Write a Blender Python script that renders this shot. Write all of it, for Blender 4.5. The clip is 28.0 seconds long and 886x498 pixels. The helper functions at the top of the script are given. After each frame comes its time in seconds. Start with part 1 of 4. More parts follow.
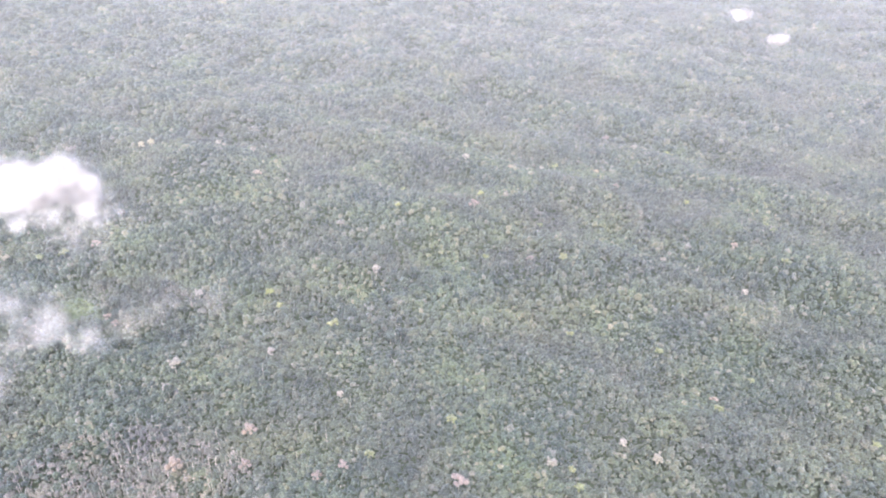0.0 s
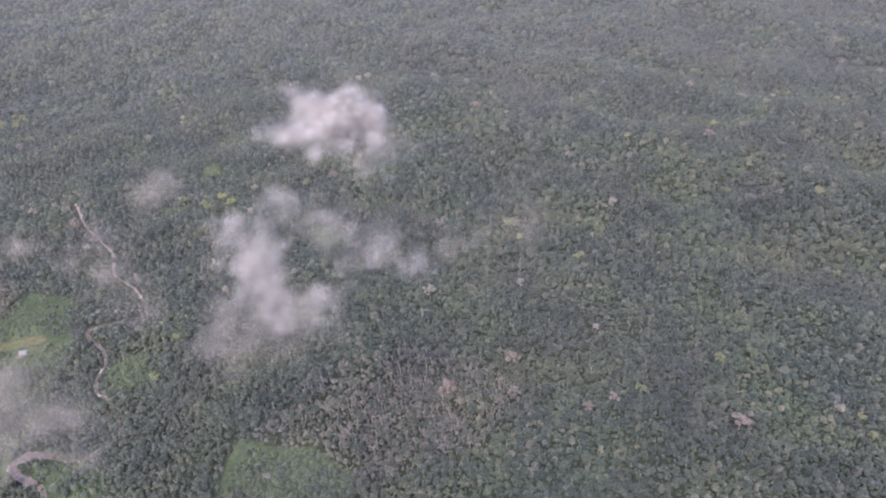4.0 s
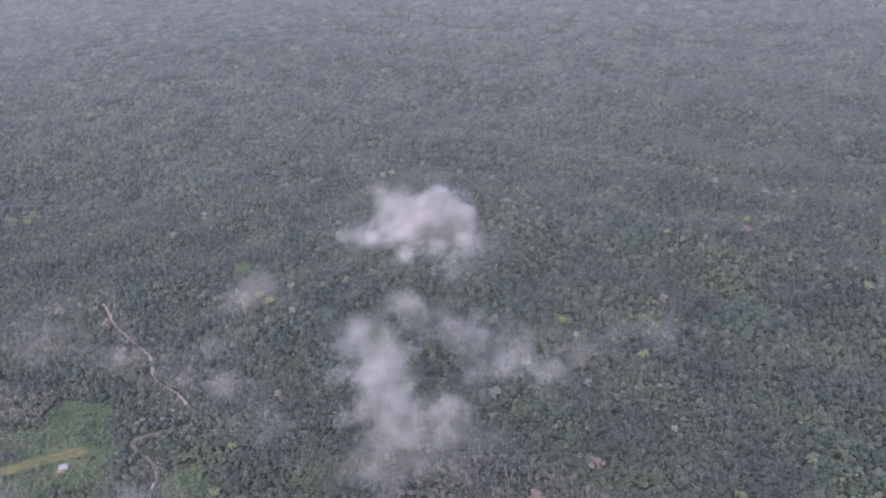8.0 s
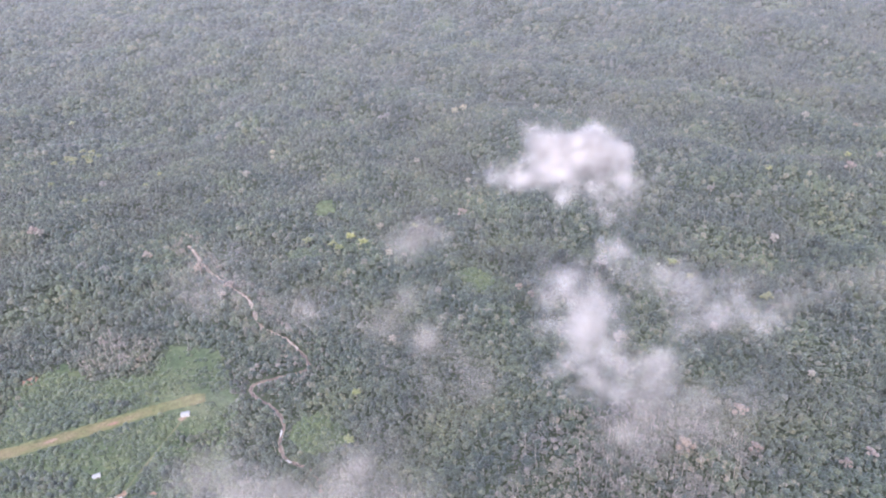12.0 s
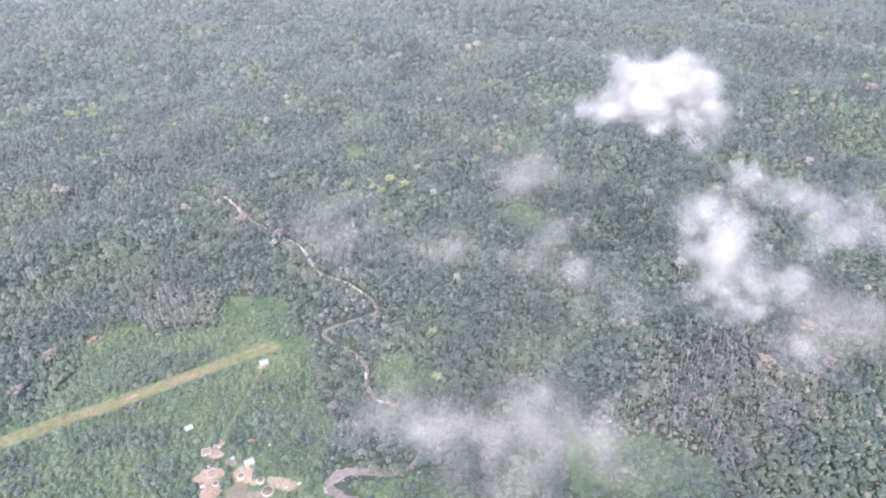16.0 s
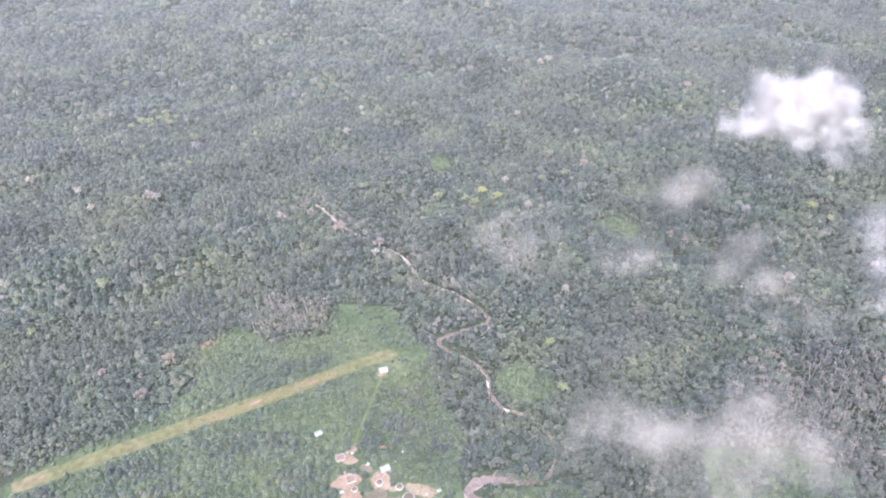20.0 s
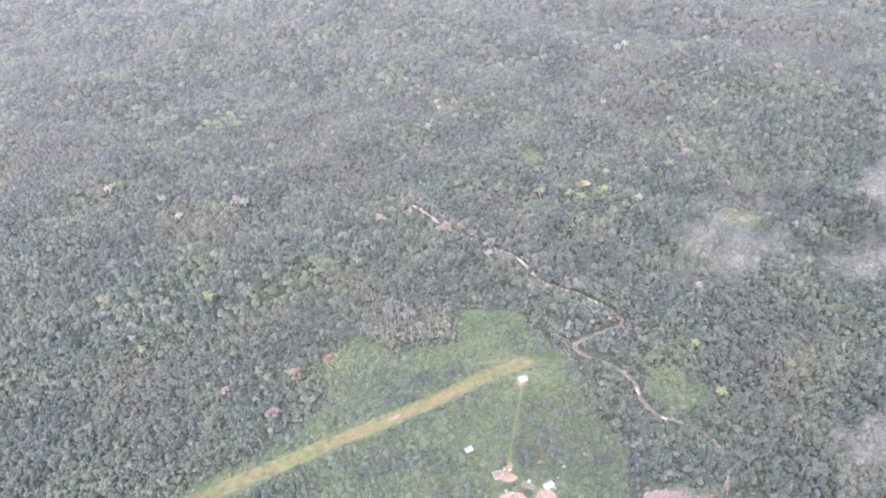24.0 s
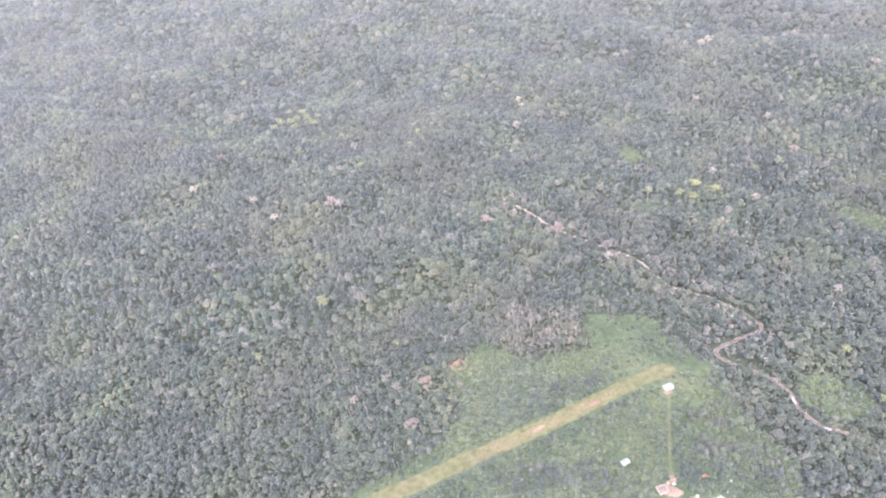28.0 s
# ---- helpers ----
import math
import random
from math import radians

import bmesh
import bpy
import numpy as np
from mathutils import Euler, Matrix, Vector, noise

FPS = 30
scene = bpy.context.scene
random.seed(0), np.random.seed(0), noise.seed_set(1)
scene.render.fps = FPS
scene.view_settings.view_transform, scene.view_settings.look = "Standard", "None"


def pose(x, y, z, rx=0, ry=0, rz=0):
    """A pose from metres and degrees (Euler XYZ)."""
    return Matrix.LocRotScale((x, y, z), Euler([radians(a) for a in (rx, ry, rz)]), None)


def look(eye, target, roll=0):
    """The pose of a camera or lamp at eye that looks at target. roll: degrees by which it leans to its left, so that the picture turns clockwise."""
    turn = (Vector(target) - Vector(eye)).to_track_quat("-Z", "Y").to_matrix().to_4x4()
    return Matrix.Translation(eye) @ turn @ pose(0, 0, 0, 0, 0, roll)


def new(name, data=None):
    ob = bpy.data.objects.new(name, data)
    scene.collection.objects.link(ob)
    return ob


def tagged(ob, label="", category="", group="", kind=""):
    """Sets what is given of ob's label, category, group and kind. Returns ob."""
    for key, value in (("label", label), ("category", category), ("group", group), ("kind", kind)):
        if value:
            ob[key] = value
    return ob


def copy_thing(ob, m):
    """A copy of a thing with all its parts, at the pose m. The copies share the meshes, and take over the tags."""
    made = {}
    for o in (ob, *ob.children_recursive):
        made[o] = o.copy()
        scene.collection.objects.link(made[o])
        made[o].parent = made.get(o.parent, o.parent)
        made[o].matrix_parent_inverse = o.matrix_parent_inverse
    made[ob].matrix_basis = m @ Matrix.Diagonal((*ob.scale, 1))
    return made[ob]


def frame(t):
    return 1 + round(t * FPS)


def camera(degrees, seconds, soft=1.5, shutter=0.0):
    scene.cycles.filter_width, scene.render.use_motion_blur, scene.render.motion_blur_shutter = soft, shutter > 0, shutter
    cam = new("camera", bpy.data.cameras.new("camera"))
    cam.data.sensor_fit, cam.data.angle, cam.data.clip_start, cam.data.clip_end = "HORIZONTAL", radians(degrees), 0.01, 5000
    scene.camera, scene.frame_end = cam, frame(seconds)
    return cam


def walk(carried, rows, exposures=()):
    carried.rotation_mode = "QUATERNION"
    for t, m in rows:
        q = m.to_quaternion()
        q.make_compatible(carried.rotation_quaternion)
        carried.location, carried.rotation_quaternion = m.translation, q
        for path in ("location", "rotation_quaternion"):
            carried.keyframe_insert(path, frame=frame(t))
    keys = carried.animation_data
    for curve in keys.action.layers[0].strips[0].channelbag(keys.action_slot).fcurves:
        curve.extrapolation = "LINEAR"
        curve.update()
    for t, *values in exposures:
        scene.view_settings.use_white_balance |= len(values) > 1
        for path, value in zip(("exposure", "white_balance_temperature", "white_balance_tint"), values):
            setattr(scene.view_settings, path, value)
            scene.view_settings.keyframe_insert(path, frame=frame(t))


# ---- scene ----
# Flight past a jungle airstrip: one straight pass, looking out to the side.
cam = camera(61.19, 28.0, soft=2.0)
PATH = [
    (0, (669.73, -628.59, 535.98), (679.149, -542.155, 486.579), 0.66),
    (0.5, (654.60, -627.87, 535.35), (664.264, -542.442, 484.287), 1.22),
    (1, (639.49, -626.92, 534.60), (649.525, -542.806, 481.465), 1.82),
    (1.5, (624.34, -625.82, 533.64), (635.432, -543.098, 478.563), 2.24),
    (2, (609.06, -624.61, 532.45), (620.905, -542.899, 476.027), 2.76),
    (2.5, (593.68, -623.35, 531.19), (595.847, -542.921, 471.804), -0.79),
    (3, (578.49, -622.22, 530.09), (572.988, -542.145, 470.446), -3.12),
    (3.5, (563.62, -621.15, 529.25), (555.144, -540.355, 470.938), -4.26),
    (5.5, (509.54, -612.50, 528.83), (495.787, -525.137, 482.159), -8.57),
    (6, (495.59, -611.44, 530.23), (480.567, -522.809, 486.426), -8.49),
    (6.5, (481.35, -610.74, 532.08), (467.590, -521.228, 489.667), -8.75),
    (7, (466.57, -609.83, 533.93), (455.296, -520.423, 490.572), -8.09),
    (7.5, (451.31, -608.16, 535.37), (443.648, -519.428, 489.891), -6.25),
    (8, (435.40, -604.74, 536.10), (430.419, -516.025, 490.225), -3.96),
    (8.5, (418.84, -599.00, 535.98), (414.990, -509.071, 492.400), -2.71),
    (9, (401.82, -591.43, 535.23), (399.095, -499.188, 496.713), -2.30),
    (9.5, (384.67, -584.44, 534.35), (378.501, -491.589, 497.749), -2.56),
    (10, (367.74, -579.44, 533.70), (359.916, -487.566, 494.995), -3.10),
    (10.5, (351.26, -576.78, 533.50), (343.673, -486.502, 491.165), -3.43),
    (11, (335.28, -575.55, 533.68), (328.054, -486.533, 488.697), -4.19),
    (11.5, (319.87, -575.18, 534.10), (312.911, -489.334, 483.290), -4.42),
    (12, (304.86, -575.31, 534.67), (299.192, -490.960, 481.263), -4.57),
    (12.5, (290.14, -575.68, 535.34), (285.577, -493.607, 478.392), -4.20),
    (14.5, (232.86, -578.59, 538.19), (230.328, -502.197, 473.707), -4.36),
    (15, (217.44, -579.23, 539.64), (214.338, -500.840, 477.636), -5.46),
    (15.5, (201.57, -579.78, 541.07), (199.962, -500.593, 480.020), -5.40),
    (16, (185.48, -580.28, 542.35), (185.273, -500.396, 482.203), -5.30),
    (16.5, (169.46, -580.57, 543.40), (168.833, -500.199, 483.907), -5.09),
    (17, (153.60, -581.01, 544.45), (152.496, -500.133, 485.656), -4.66),
    (17.5, (137.91, -581.59, 545.57), (137.152, -500.598, 486.923), -4.38),
    (18, (122.54, -582.11, 546.90), (121.378, -501.308, 487.989), -4.02),
    (18.5, (107.40, -582.56, 548.50), (107.396, -501.925, 489.365), -3.66),
    (19, (91.91, -582.90, 550.37), (92.349, -502.300, 491.180), -3.69),
    (19.5, (76.17, -583.22, 552.31), (76.536, -502.428, 493.379), -3.97),
    (20, (60.18, -582.50, 554.05), (60.213, -501.619, 495.244), -4.33),
    (20.5, (44.05, -580.13, 555.28), (44.644, -499.228, 496.511), -4.17),
    (22.5, (-23.08, -545.91, 552.98), (-21.773, -464.630, 494.742), -4.85),
    (23, (-39.41, -540.91, 552.57), (-38.489, -460.529, 493.083), -5.11),
    (23.5, (-55.55, -537.64, 552.36), (-56.107, -457.557, 492.477), -5.95),
    (24, (-71.68, -535.59, 552.54), (-72.217, -455.559, 492.586), -6.51),
    (24.5, (-87.91, -534.58, 552.99), (-88.649, -453.230, 494.847), -6.85),
    (25, (-104.45, -533.99, 553.54), (-105.357, -451.297, 497.321), -7.14),
    (25.5, (-121.18, -533.63, 553.93), (-122.492, -450.464, 498.414), -7.60),
    (26, (-137.93, -532.26, 553.95), (-140.223, -448.218, 499.805), -8.49),
    (26.5, (-154.43, -528.29, 553.44), (-160.027, -444.230, 499.564), -8.47),
    (27, (-170.64, -520.94, 552.34), (-175.654, -438.547, 495.905), -8.72),
    (27.5, (-186.71, -510.54, 550.76), (-188.814, -431.807, 489.153), -8.28),
    (28, (-202.91, -499.59, 548.99), (-203.745, -419.647, 488.923), -6.83),
]
EXPOSURES = [
    (0, 1.72, 6140, 20), (1, 1.75, 6151, 21.7), (2, 1.68, 6163, 23.3), (3, 1.46, 6201, 25), (3.5, 1.06, 6180, 24.6),
    (5.5, -0.55, 5950, 27), (6, -0.46, 5907, 26.1), (6.5, -0.38, 5864, 25.3), (7, 0.38, 5821, 24.4), (7.5, 0.33, 5779, 23.6),
    (8, 0.27, 5736, 22.7), (8.5, -0.14, 5693, 21.9), (9, -0.44, 5650, 21), (9.5, -0.38, 5750, 22), (10, 0.03, 5850, 23),
    (10.5, 0.38, 5894, 22), (11, 0.63, 5770, 20.5), (11.5, 0.88, 5846, 21.5), (12, 1.10, 5920, 22.5), (12.5, 1.30, 5895, 21.2),
    (14.5, 1.32, 5749, 15.3), (15, 1.38, 5729, 14), (16, 1.45, 5812, 17), (17, 1.49, 5866, 18.5), (18, 1.49, 5883, 18.9),
    (19, 1.42, 5901, 19.2), (20, 1.46, 5938, 19.6), (23, 1.54, 6022, 22.2), (24, 1.54, 6040, 22.5), (24.5, 1.39, 6048, 22.7),
    (25, 1.19, 6057, 22.9), (25.5, 1.12, 6066, 23.1), (26, 1.28, 6075, 23.3), (26.5, 1.44, 6083, 23.5), (27, 1.56, 6092, 23.6),
    (28, 1.65, 6110, 24),
]
walk(cam, [(t, look(eye, target, roll)) for t, eye, target, roll in PATH], EXPOSURES)

# ---- light ----
SUN_ELEVATION, SUN_AZIMUTH = radians(56), radians(188)
world = bpy.data.worlds.new("daylight")
scene.world = world
world.use_nodes = True
sky = world.node_tree.nodes.new("ShaderNodeTexSky")
sky.sky_type = "NISHITA"
sky.sun_disc = False
sky.sun_elevation, sky.sun_rotation = SUN_ELEVATION, SUN_AZIMUTH
sky.air_density, sky.dust_density = 1.0, 3.0
world.node_tree.links.new(sky.outputs[0], world.node_tree.nodes["Background"].inputs[0])
world.node_tree.nodes["Background"].inputs[1].default_value = 0.15
sun_lamp = bpy.data.lights.new("sun", "SUN")
sun_lamp.energy, sun_lamp.angle, sun_lamp.color = 1.5, radians(20), (1.0, 0.96, 0.9)
sun_way = Vector((math.sin(SUN_AZIMUTH) * math.cos(SUN_ELEVATION), math.cos(SUN_AZIMUTH) * math.cos(SUN_ELEVATION), math.sin(SUN_ELEVATION)))
sun = new("sun", sun_lamp)
sun.matrix_world = look(sun_way * 900, (0, 0, 0))


# ---- materials ----
def shader(name, rough=0.7, spec=0.3):
    m = bpy.data.materials.new(name)
    m.use_nodes = True
    n, l = m.node_tree.nodes, m.node_tree.links
    b = n["Principled BSDF"]
    b.inputs["Roughness"].default_value = rough
    b.inputs["Specular IOR Level"].default_value = spec
    return m, n, l, b


def ramp(n, stops):
    r = n.new("ShaderNodeValToRGB")
    e = r.color_ramp.elements
    while len(e) < len(stops):
        e.new(0.5)
    for k, (at, c) in zip(e, stops):
        k.position, k.color = at, (*c, 1)
    return r


def place_noise(n, l, scale, detail=4.0):
    g = n.new("ShaderNodeNewGeometry")
    t = n.new("ShaderNodeTexNoise")
    t.inputs["Scale"].default_value, t.inputs["Detail"].default_value = scale, detail
    l.new(g.outputs["Position"], t.inputs["Vector"])
    return t.outputs["Fac"]


def mixed(n, l, how, fac, a, b):
    m = n.new("ShaderNodeMix")
    m.data_type, m.blend_type, m.clamp_factor = "RGBA", how, True
    for socket, value in ((m.inputs[0], fac), (m.inputs[6], a), (m.inputs[7], b)):
        if hasattr(value, "default_value"):
            l.new(value, socket)
        else:
            socket.default_value = value if isinstance(value, float) else (*value, 1)
    return m.outputs[2]


def relief(n, l, b, height, strength, distance):
    bump = n.new("ShaderNodeBump")
    bump.inputs["Strength"].default_value, bump.inputs["Distance"].default_value = strength, distance
    l.new(height, bump.inputs["Height"])
    l.new(bump.outputs[0], b.inputs["Normal"])


HAZE_SHEEN = 0.19  # bluish sheen put on the leaves to imitate a veil of haze


def foliage(name, stops, patch, grain=0.55, rough=0.62, spec=0.35):
    """Leaves: one tint for each tree, drifting over the land in large patches, with leafy clumps and a fine grain."""
    m, n, l, b = shader(name, rough, spec)
    own, o = n.new("ShaderNodeAttribute"), n.new("ShaderNodeObjectInfo")
    own.attribute_name = "tint"
    add = n.new("ShaderNodeMath")
    add.operation = "ADD"
    l.new(own.outputs["Fac"], add.inputs[0])
    l.new(o.outputs["Random"], add.inputs[1])
    part1 = n.new("ShaderNodeMath")
    part1.operation = "FRACT"
    l.new(add.outputs[0], part1.inputs[0])
    r = ramp(n, stops)
    l.new(part1.outputs[0], r.inputs[0])
    wide = ramp(n, [(0.38, (0, 0, 0)), (0.68, (1, 1, 1))])
    l.new(place_noise(n, l, 0.006, 3.0), wide.inputs[0])
    c = mixed(n, l, "MIX", wide.outputs[0], r.outputs[0], patch)
    c = mixed(n, l, "MIX", 0.45, c, r.outputs[0])
    broad = ramp(n, [(0.32, (0.70, 0.74, 0.84)), (0.5, (1.0, 1.0, 1.0)), (0.66, (1.22, 1.22, 0.98))])
    l.new(place_noise(n, l, 0.011, 5.0), broad.inputs[0])
    c = mixed(n, l, "MULTIPLY", 1.0, c, broad.outputs[0])
    fine = ramp(n, [(0.3, (1 - grain,) * 3), (0.72, (1 + grain,) * 3)])
    f = place_noise(n, l, 0.85, 4.0)
    l.new(f, fine.inputs[0])
    c = mixed(n, l, "MULTIPLY", 1.0, c, fine.outputs[0])
    l.new(c, b.inputs["Base Color"])
    b.inputs["Sheen Weight"].default_value, b.inputs["Sheen Roughness"].default_value = HAZE_SHEEN, 0.6
    b.inputs["Sheen Tint"].default_value = (0.86, 0.94, 1.0, 1)
    clumps, g = n.new("ShaderNodeTexVoronoi"), n.new("ShaderNodeNewGeometry")
    clumps.feature, clumps.inputs["Scale"].default_value, clumps.inputs["Smoothness"].default_value = "SMOOTH_F1", 0.5, 0.4
    l.new(g.outputs["Position"], clumps.inputs["Vector"])
    total = n.new("ShaderNodeMath")
    total.operation = "SUBTRACT"
    l.new(f, total.inputs[0])
    l.new(clumps.outputs["Distance"], total.inputs[1])
    relief(n, l, b, total.outputs[0], 1.0, 1.0)
    return m


def earth(name, stops, scale, rough=0.9, bump=0.4, fine_scale=None):
    m, n, l, b = shader(name, rough, 0.2)
    r = ramp(n, stops)
    l.new(place_noise(n, l, scale, 6.0), r.inputs[0])
    f = place_noise(n, l, fine_scale or scale * 9, 4.0)
    fine = ramp(n, [(0.3, (0.7,) * 3), (0.7, (1.25,) * 3)])
    l.new(f, fine.inputs[0])
    l.new(mixed(n, l, "MULTIPLY", 1.0, r.outputs[0], fine.outputs[0]), b.inputs["Base Color"])
    relief(n, l, b, f, bump, 0.5)
    return m


CANOPY = foliage("rainforest_leaves", [(0.0, (0.035, 0.053, 0.040)), (0.3, (0.052, 0.073, 0.050)), (0.58, (0.070, 0.093, 0.060)),
                                       (0.80, (0.098, 0.117, 0.072)), (0.92, (0.132, 0.132, 0.090)), (1.0, (0.195, 0.185, 0.152))], (0.094, 0.091, 0.069), 0.4)
DRY = foliage("dry_leaves", [(0.0, (0.088, 0.090, 0.070)), (0.4, (0.122, 0.116, 0.093)), (0.75, (0.165, 0.150, 0.124)), (1.0, (0.25, 0.215, 0.18))], (0.128, 0.116, 0.095), 0.5)
SHRUB = foliage("regrowth_leaves", [(0.0, (0.048, 0.070, 0.038)), (0.35, (0.076, 0.102, 0.052)), (0.75, (0.108, 0.134, 0.066)), (1.0, (0.140, 0.156, 0.080))], (0.090, 0.112, 0.057), 0.5)
PALE = foliage("pale_blossom", [(0.0, (0.23, 0.205, 0.165)), (1.0, (0.34, 0.295, 0.24))], (0.285, 0.25, 0.205), 0.35)
PINK = foliage("pink_blossom", [(0.0, (0.20, 0.155, 0.128)), (1.0, (0.30, 0.23, 0.19))], (0.25, 0.19, 0.158), 0.35)
YELLOW = foliage("yellow_leaves", [(0.0, (0.16, 0.18, 0.078)), (1.0, (0.25, 0.25, 0.11))], (0.20, 0.21, 0.092), 0.35)
FLOOR = earth("understory", [(0.3, (0.048, 0.060, 0.040)), (0.5, (0.064, 0.080, 0.050)), (0.7, (0.084, 0.100, 0.062))], 0.08)
MEADOW = earth("meadow", [(0.3, (0.072, 0.104, 0.054)), (0.48, (0.102, 0.134, 0.072)), (0.6, (0.130, 0.155, 0.084)), (0.72, (0.158, 0.165, 0.097))], 0.022)
RUNWAY = earth("runway_grass", [(0.3, (0.145, 0.158, 0.072)), (0.5, (0.178, 0.175, 0.084)), (0.62, (0.21, 0.182, 0.100)), (0.78, (0.25, 0.20, 0.13))], 0.018)
WORN = earth("worn_grass", [(0.3, (0.165, 0.168, 0.078)), (0.5, (0.20, 0.178, 0.09)), (0.7, (0.25, 0.20, 0.118))], 0.05)
TRACK = earth("worn_track", [(0.3, (0.125, 0.148, 0.074)), (0.7, (0.19, 0.188, 0.11))], 0.08)
SOIL = earth("bare_soil", [(0.3, (0.24, 0.168, 0.118)), (0.5, (0.325, 0.232, 0.168)), (0.7, (0.41, 0.31, 0.232))], 0.07)
TAN_SOIL = earth("tan_soil", [(0.3, (0.23, 0.18, 0.12)), (0.5, (0.31, 0.25, 0.17)), (0.7, (0.36, 0.30, 0.215))], 0.09)
DULL_SOIL = earth("dull_soil", [(0.3, (0.14, 0.135, 0.085)), (0.5, (0.195, 0.165, 0.118)), (0.7, (0.26, 0.21, 0.16))], 0.12)
RED_SOIL = earth("red_soil", [(0.3, (0.27, 0.155, 0.115)), (0.7, (0.36, 0.225, 0.165))], 0.15)
SAND = earth("sand_bank", [(0.3, (0.22, 0.175, 0.135)), (0.7, (0.34, 0.28, 0.225))], 0.12)
RIVER_GLARE = earth("painted_river_glare", [(0.35, (0.30, 0.24, 0.195)), (0.5, (0.42, 0.355, 0.30)), (0.65, (0.52, 0.465, 0.41))], 0.14, rough=0.35)
WATER = earth("muddy_water", [(0.3, (0.185, 0.138, 0.108)), (0.7, (0.255, 0.198, 0.158))], 0.04, rough=0.2, bump=0.05)
WATER.node_tree.nodes["Principled BSDF"].inputs["Specular IOR Level"].default_value = 1.0
WATER.node_tree.nodes["Principled BSDF"].inputs["Coat Weight"].default_value = 1.0
FOAM = earth("white_water", [(0.3, (0.34, 0.31, 0.28)), (0.7, (0.60, 0.58, 0.55))], 0.4, rough=0.5)
BARK = earth("pale_bark", [(0.3, (0.28, 0.25, 0.215)), (0.7, (0.45, 0.41, 0.36))], 0.5)
TIN = earth("sheet_metal_roof", [(0.3, (0.36, 0.36, 0.35)), (0.7, (0.48, 0.48, 0.47))], 0.3, rough=0.4)
RUST = earth("rusted_roof", [(0.3, (0.22, 0.155, 0.12)), (0.7, (0.34, 0.26, 0.205))], 0.4, rough=0.6)
THATCH = earth("palm_thatch", [(0.3, (0.13, 0.10, 0.072)), (0.7, (0.24, 0.185, 0.135))], 0.7)
PALM = earth("bleached_palm", [(0.3, (0.36, 0.325, 0.275)), (0.7, (0.48, 0.44, 0.385))], 0.7)
PLASTER = earth("pale_wall", [(0.3, (0.55, 0.50, 0.44)), (0.7, (0.72, 0.68, 0.61))], 0.6)
WOOD = earth("grey_wood", [(0.3, (0.16, 0.12, 0.09)), (0.7, (0.27, 0.21, 0.16))], 1.5)


def vapour(name, tint, soft=True):
    """Thin water vapour: each wisp lets most light through and thins out to nothing at its rim.
    soft: it takes the light as the rounded puff does that it belongs to."""
    m = bpy.data.materials.new(name)
    m.use_nodes = True
    n, l = m.node_tree.nodes, m.node_tree.links
    n.remove(n["Principled BSDF"])
    d, t, x = n.new("ShaderNodeBsdfDiffuse"), n.new("ShaderNodeBsdfTranslucent"), n.new("ShaderNodeMixShader")
    d.inputs[0].default_value = t.inputs[0].default_value = (*tint, 1)
    x.inputs[0].default_value = 0.5
    l.new(d.outputs[0], x.inputs[1])
    l.new(t.outputs[0], x.inputs[2])
    if soft:
        outward = n.new("ShaderNodeAttribute")
        outward.attribute_name = "outward"
        l.new(outward.outputs["Vector"], d.inputs["Normal"])
        l.new(outward.outputs["Vector"], t.inputs["Normal"])
        x.inputs[0].default_value = 0.3
    thin = n.new("ShaderNodeAttribute")
    thin.attribute_name = "thickness"
    grain = ramp(n, [(0.2, (0.4, 0.4, 0.4)), (0.75, (1, 1, 1))])
    if soft:
        l.new(place_noise(n, l, 0.1, 5.0), grain.inputs[0])
    else:
        grain.inputs[0].default_value = 1.0
    product = n.new("ShaderNodeMath")
    product.operation = "MULTIPLY"
    l.new(thin.outputs["Fac"], product.inputs[0])
    l.new(grain.outputs[0], product.inputs[1])
    clear, out = n.new("ShaderNodeBsdfTransparent"), n.new("ShaderNodeMixShader")
    l.new(product.outputs[0], out.inputs[0])
    l.new(clear.outputs[0], out.inputs[1])
    l.new(x.outputs[0], out.inputs[2])
    l.new(out.outputs[0], n["Material Output"].inputs["Surface"])
    return m


scene.cycles.transparent_max_bounces = 128
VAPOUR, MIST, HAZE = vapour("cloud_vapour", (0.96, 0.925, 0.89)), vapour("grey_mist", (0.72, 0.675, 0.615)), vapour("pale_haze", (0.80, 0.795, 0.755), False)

# ---- plan of the land ----
STRIP = [(-352, -137), (-288, -110), (-239, -91), (-157, -60), (-81, -28), (-35, -8), (2, 4)]
FIELD = [(-370, -160), (-360, -132), (-331, -108), (-231, -58), (-206, -21), (-217, 31), (-191, 56), (-136, 33), (-68, 42), (-71, 86), (-6, 78), (14, 42),
         (44, 3), (42, -54), (62, -96), (72, -118), (58, -150), (56, -178), (70, -200), (50, -260), (-60, -280), (-200, -255), (-250, -190)]
EAST_FIELD = [(293, -161), (353, -159), (400, -187), (398, -235), (351, -260), (285, -250), (276, -195)]
GLADES = [[(104, -39), (128, -24), (165, -53), (162, -75), (129, -82), (106, -63)], [(262, 218), (293, 240), (318, 204), (294, 176)],
          [(48, 420), (73, 433), (84, 397), (59, 384)], [(20, 291), (66, 299), (84, 268), (50, 262)], [(484, 690), (506, 700), (516, 664), (492, 650)],
          [(84, -180), (150, -174), (176, -200), (160, -262), (128, -258), (118, -212), (100, -194)]]
DRY_EAST = [(334, -68), (427, -22), (560, -80), (505, -165), (387, -185), (325, -124)]
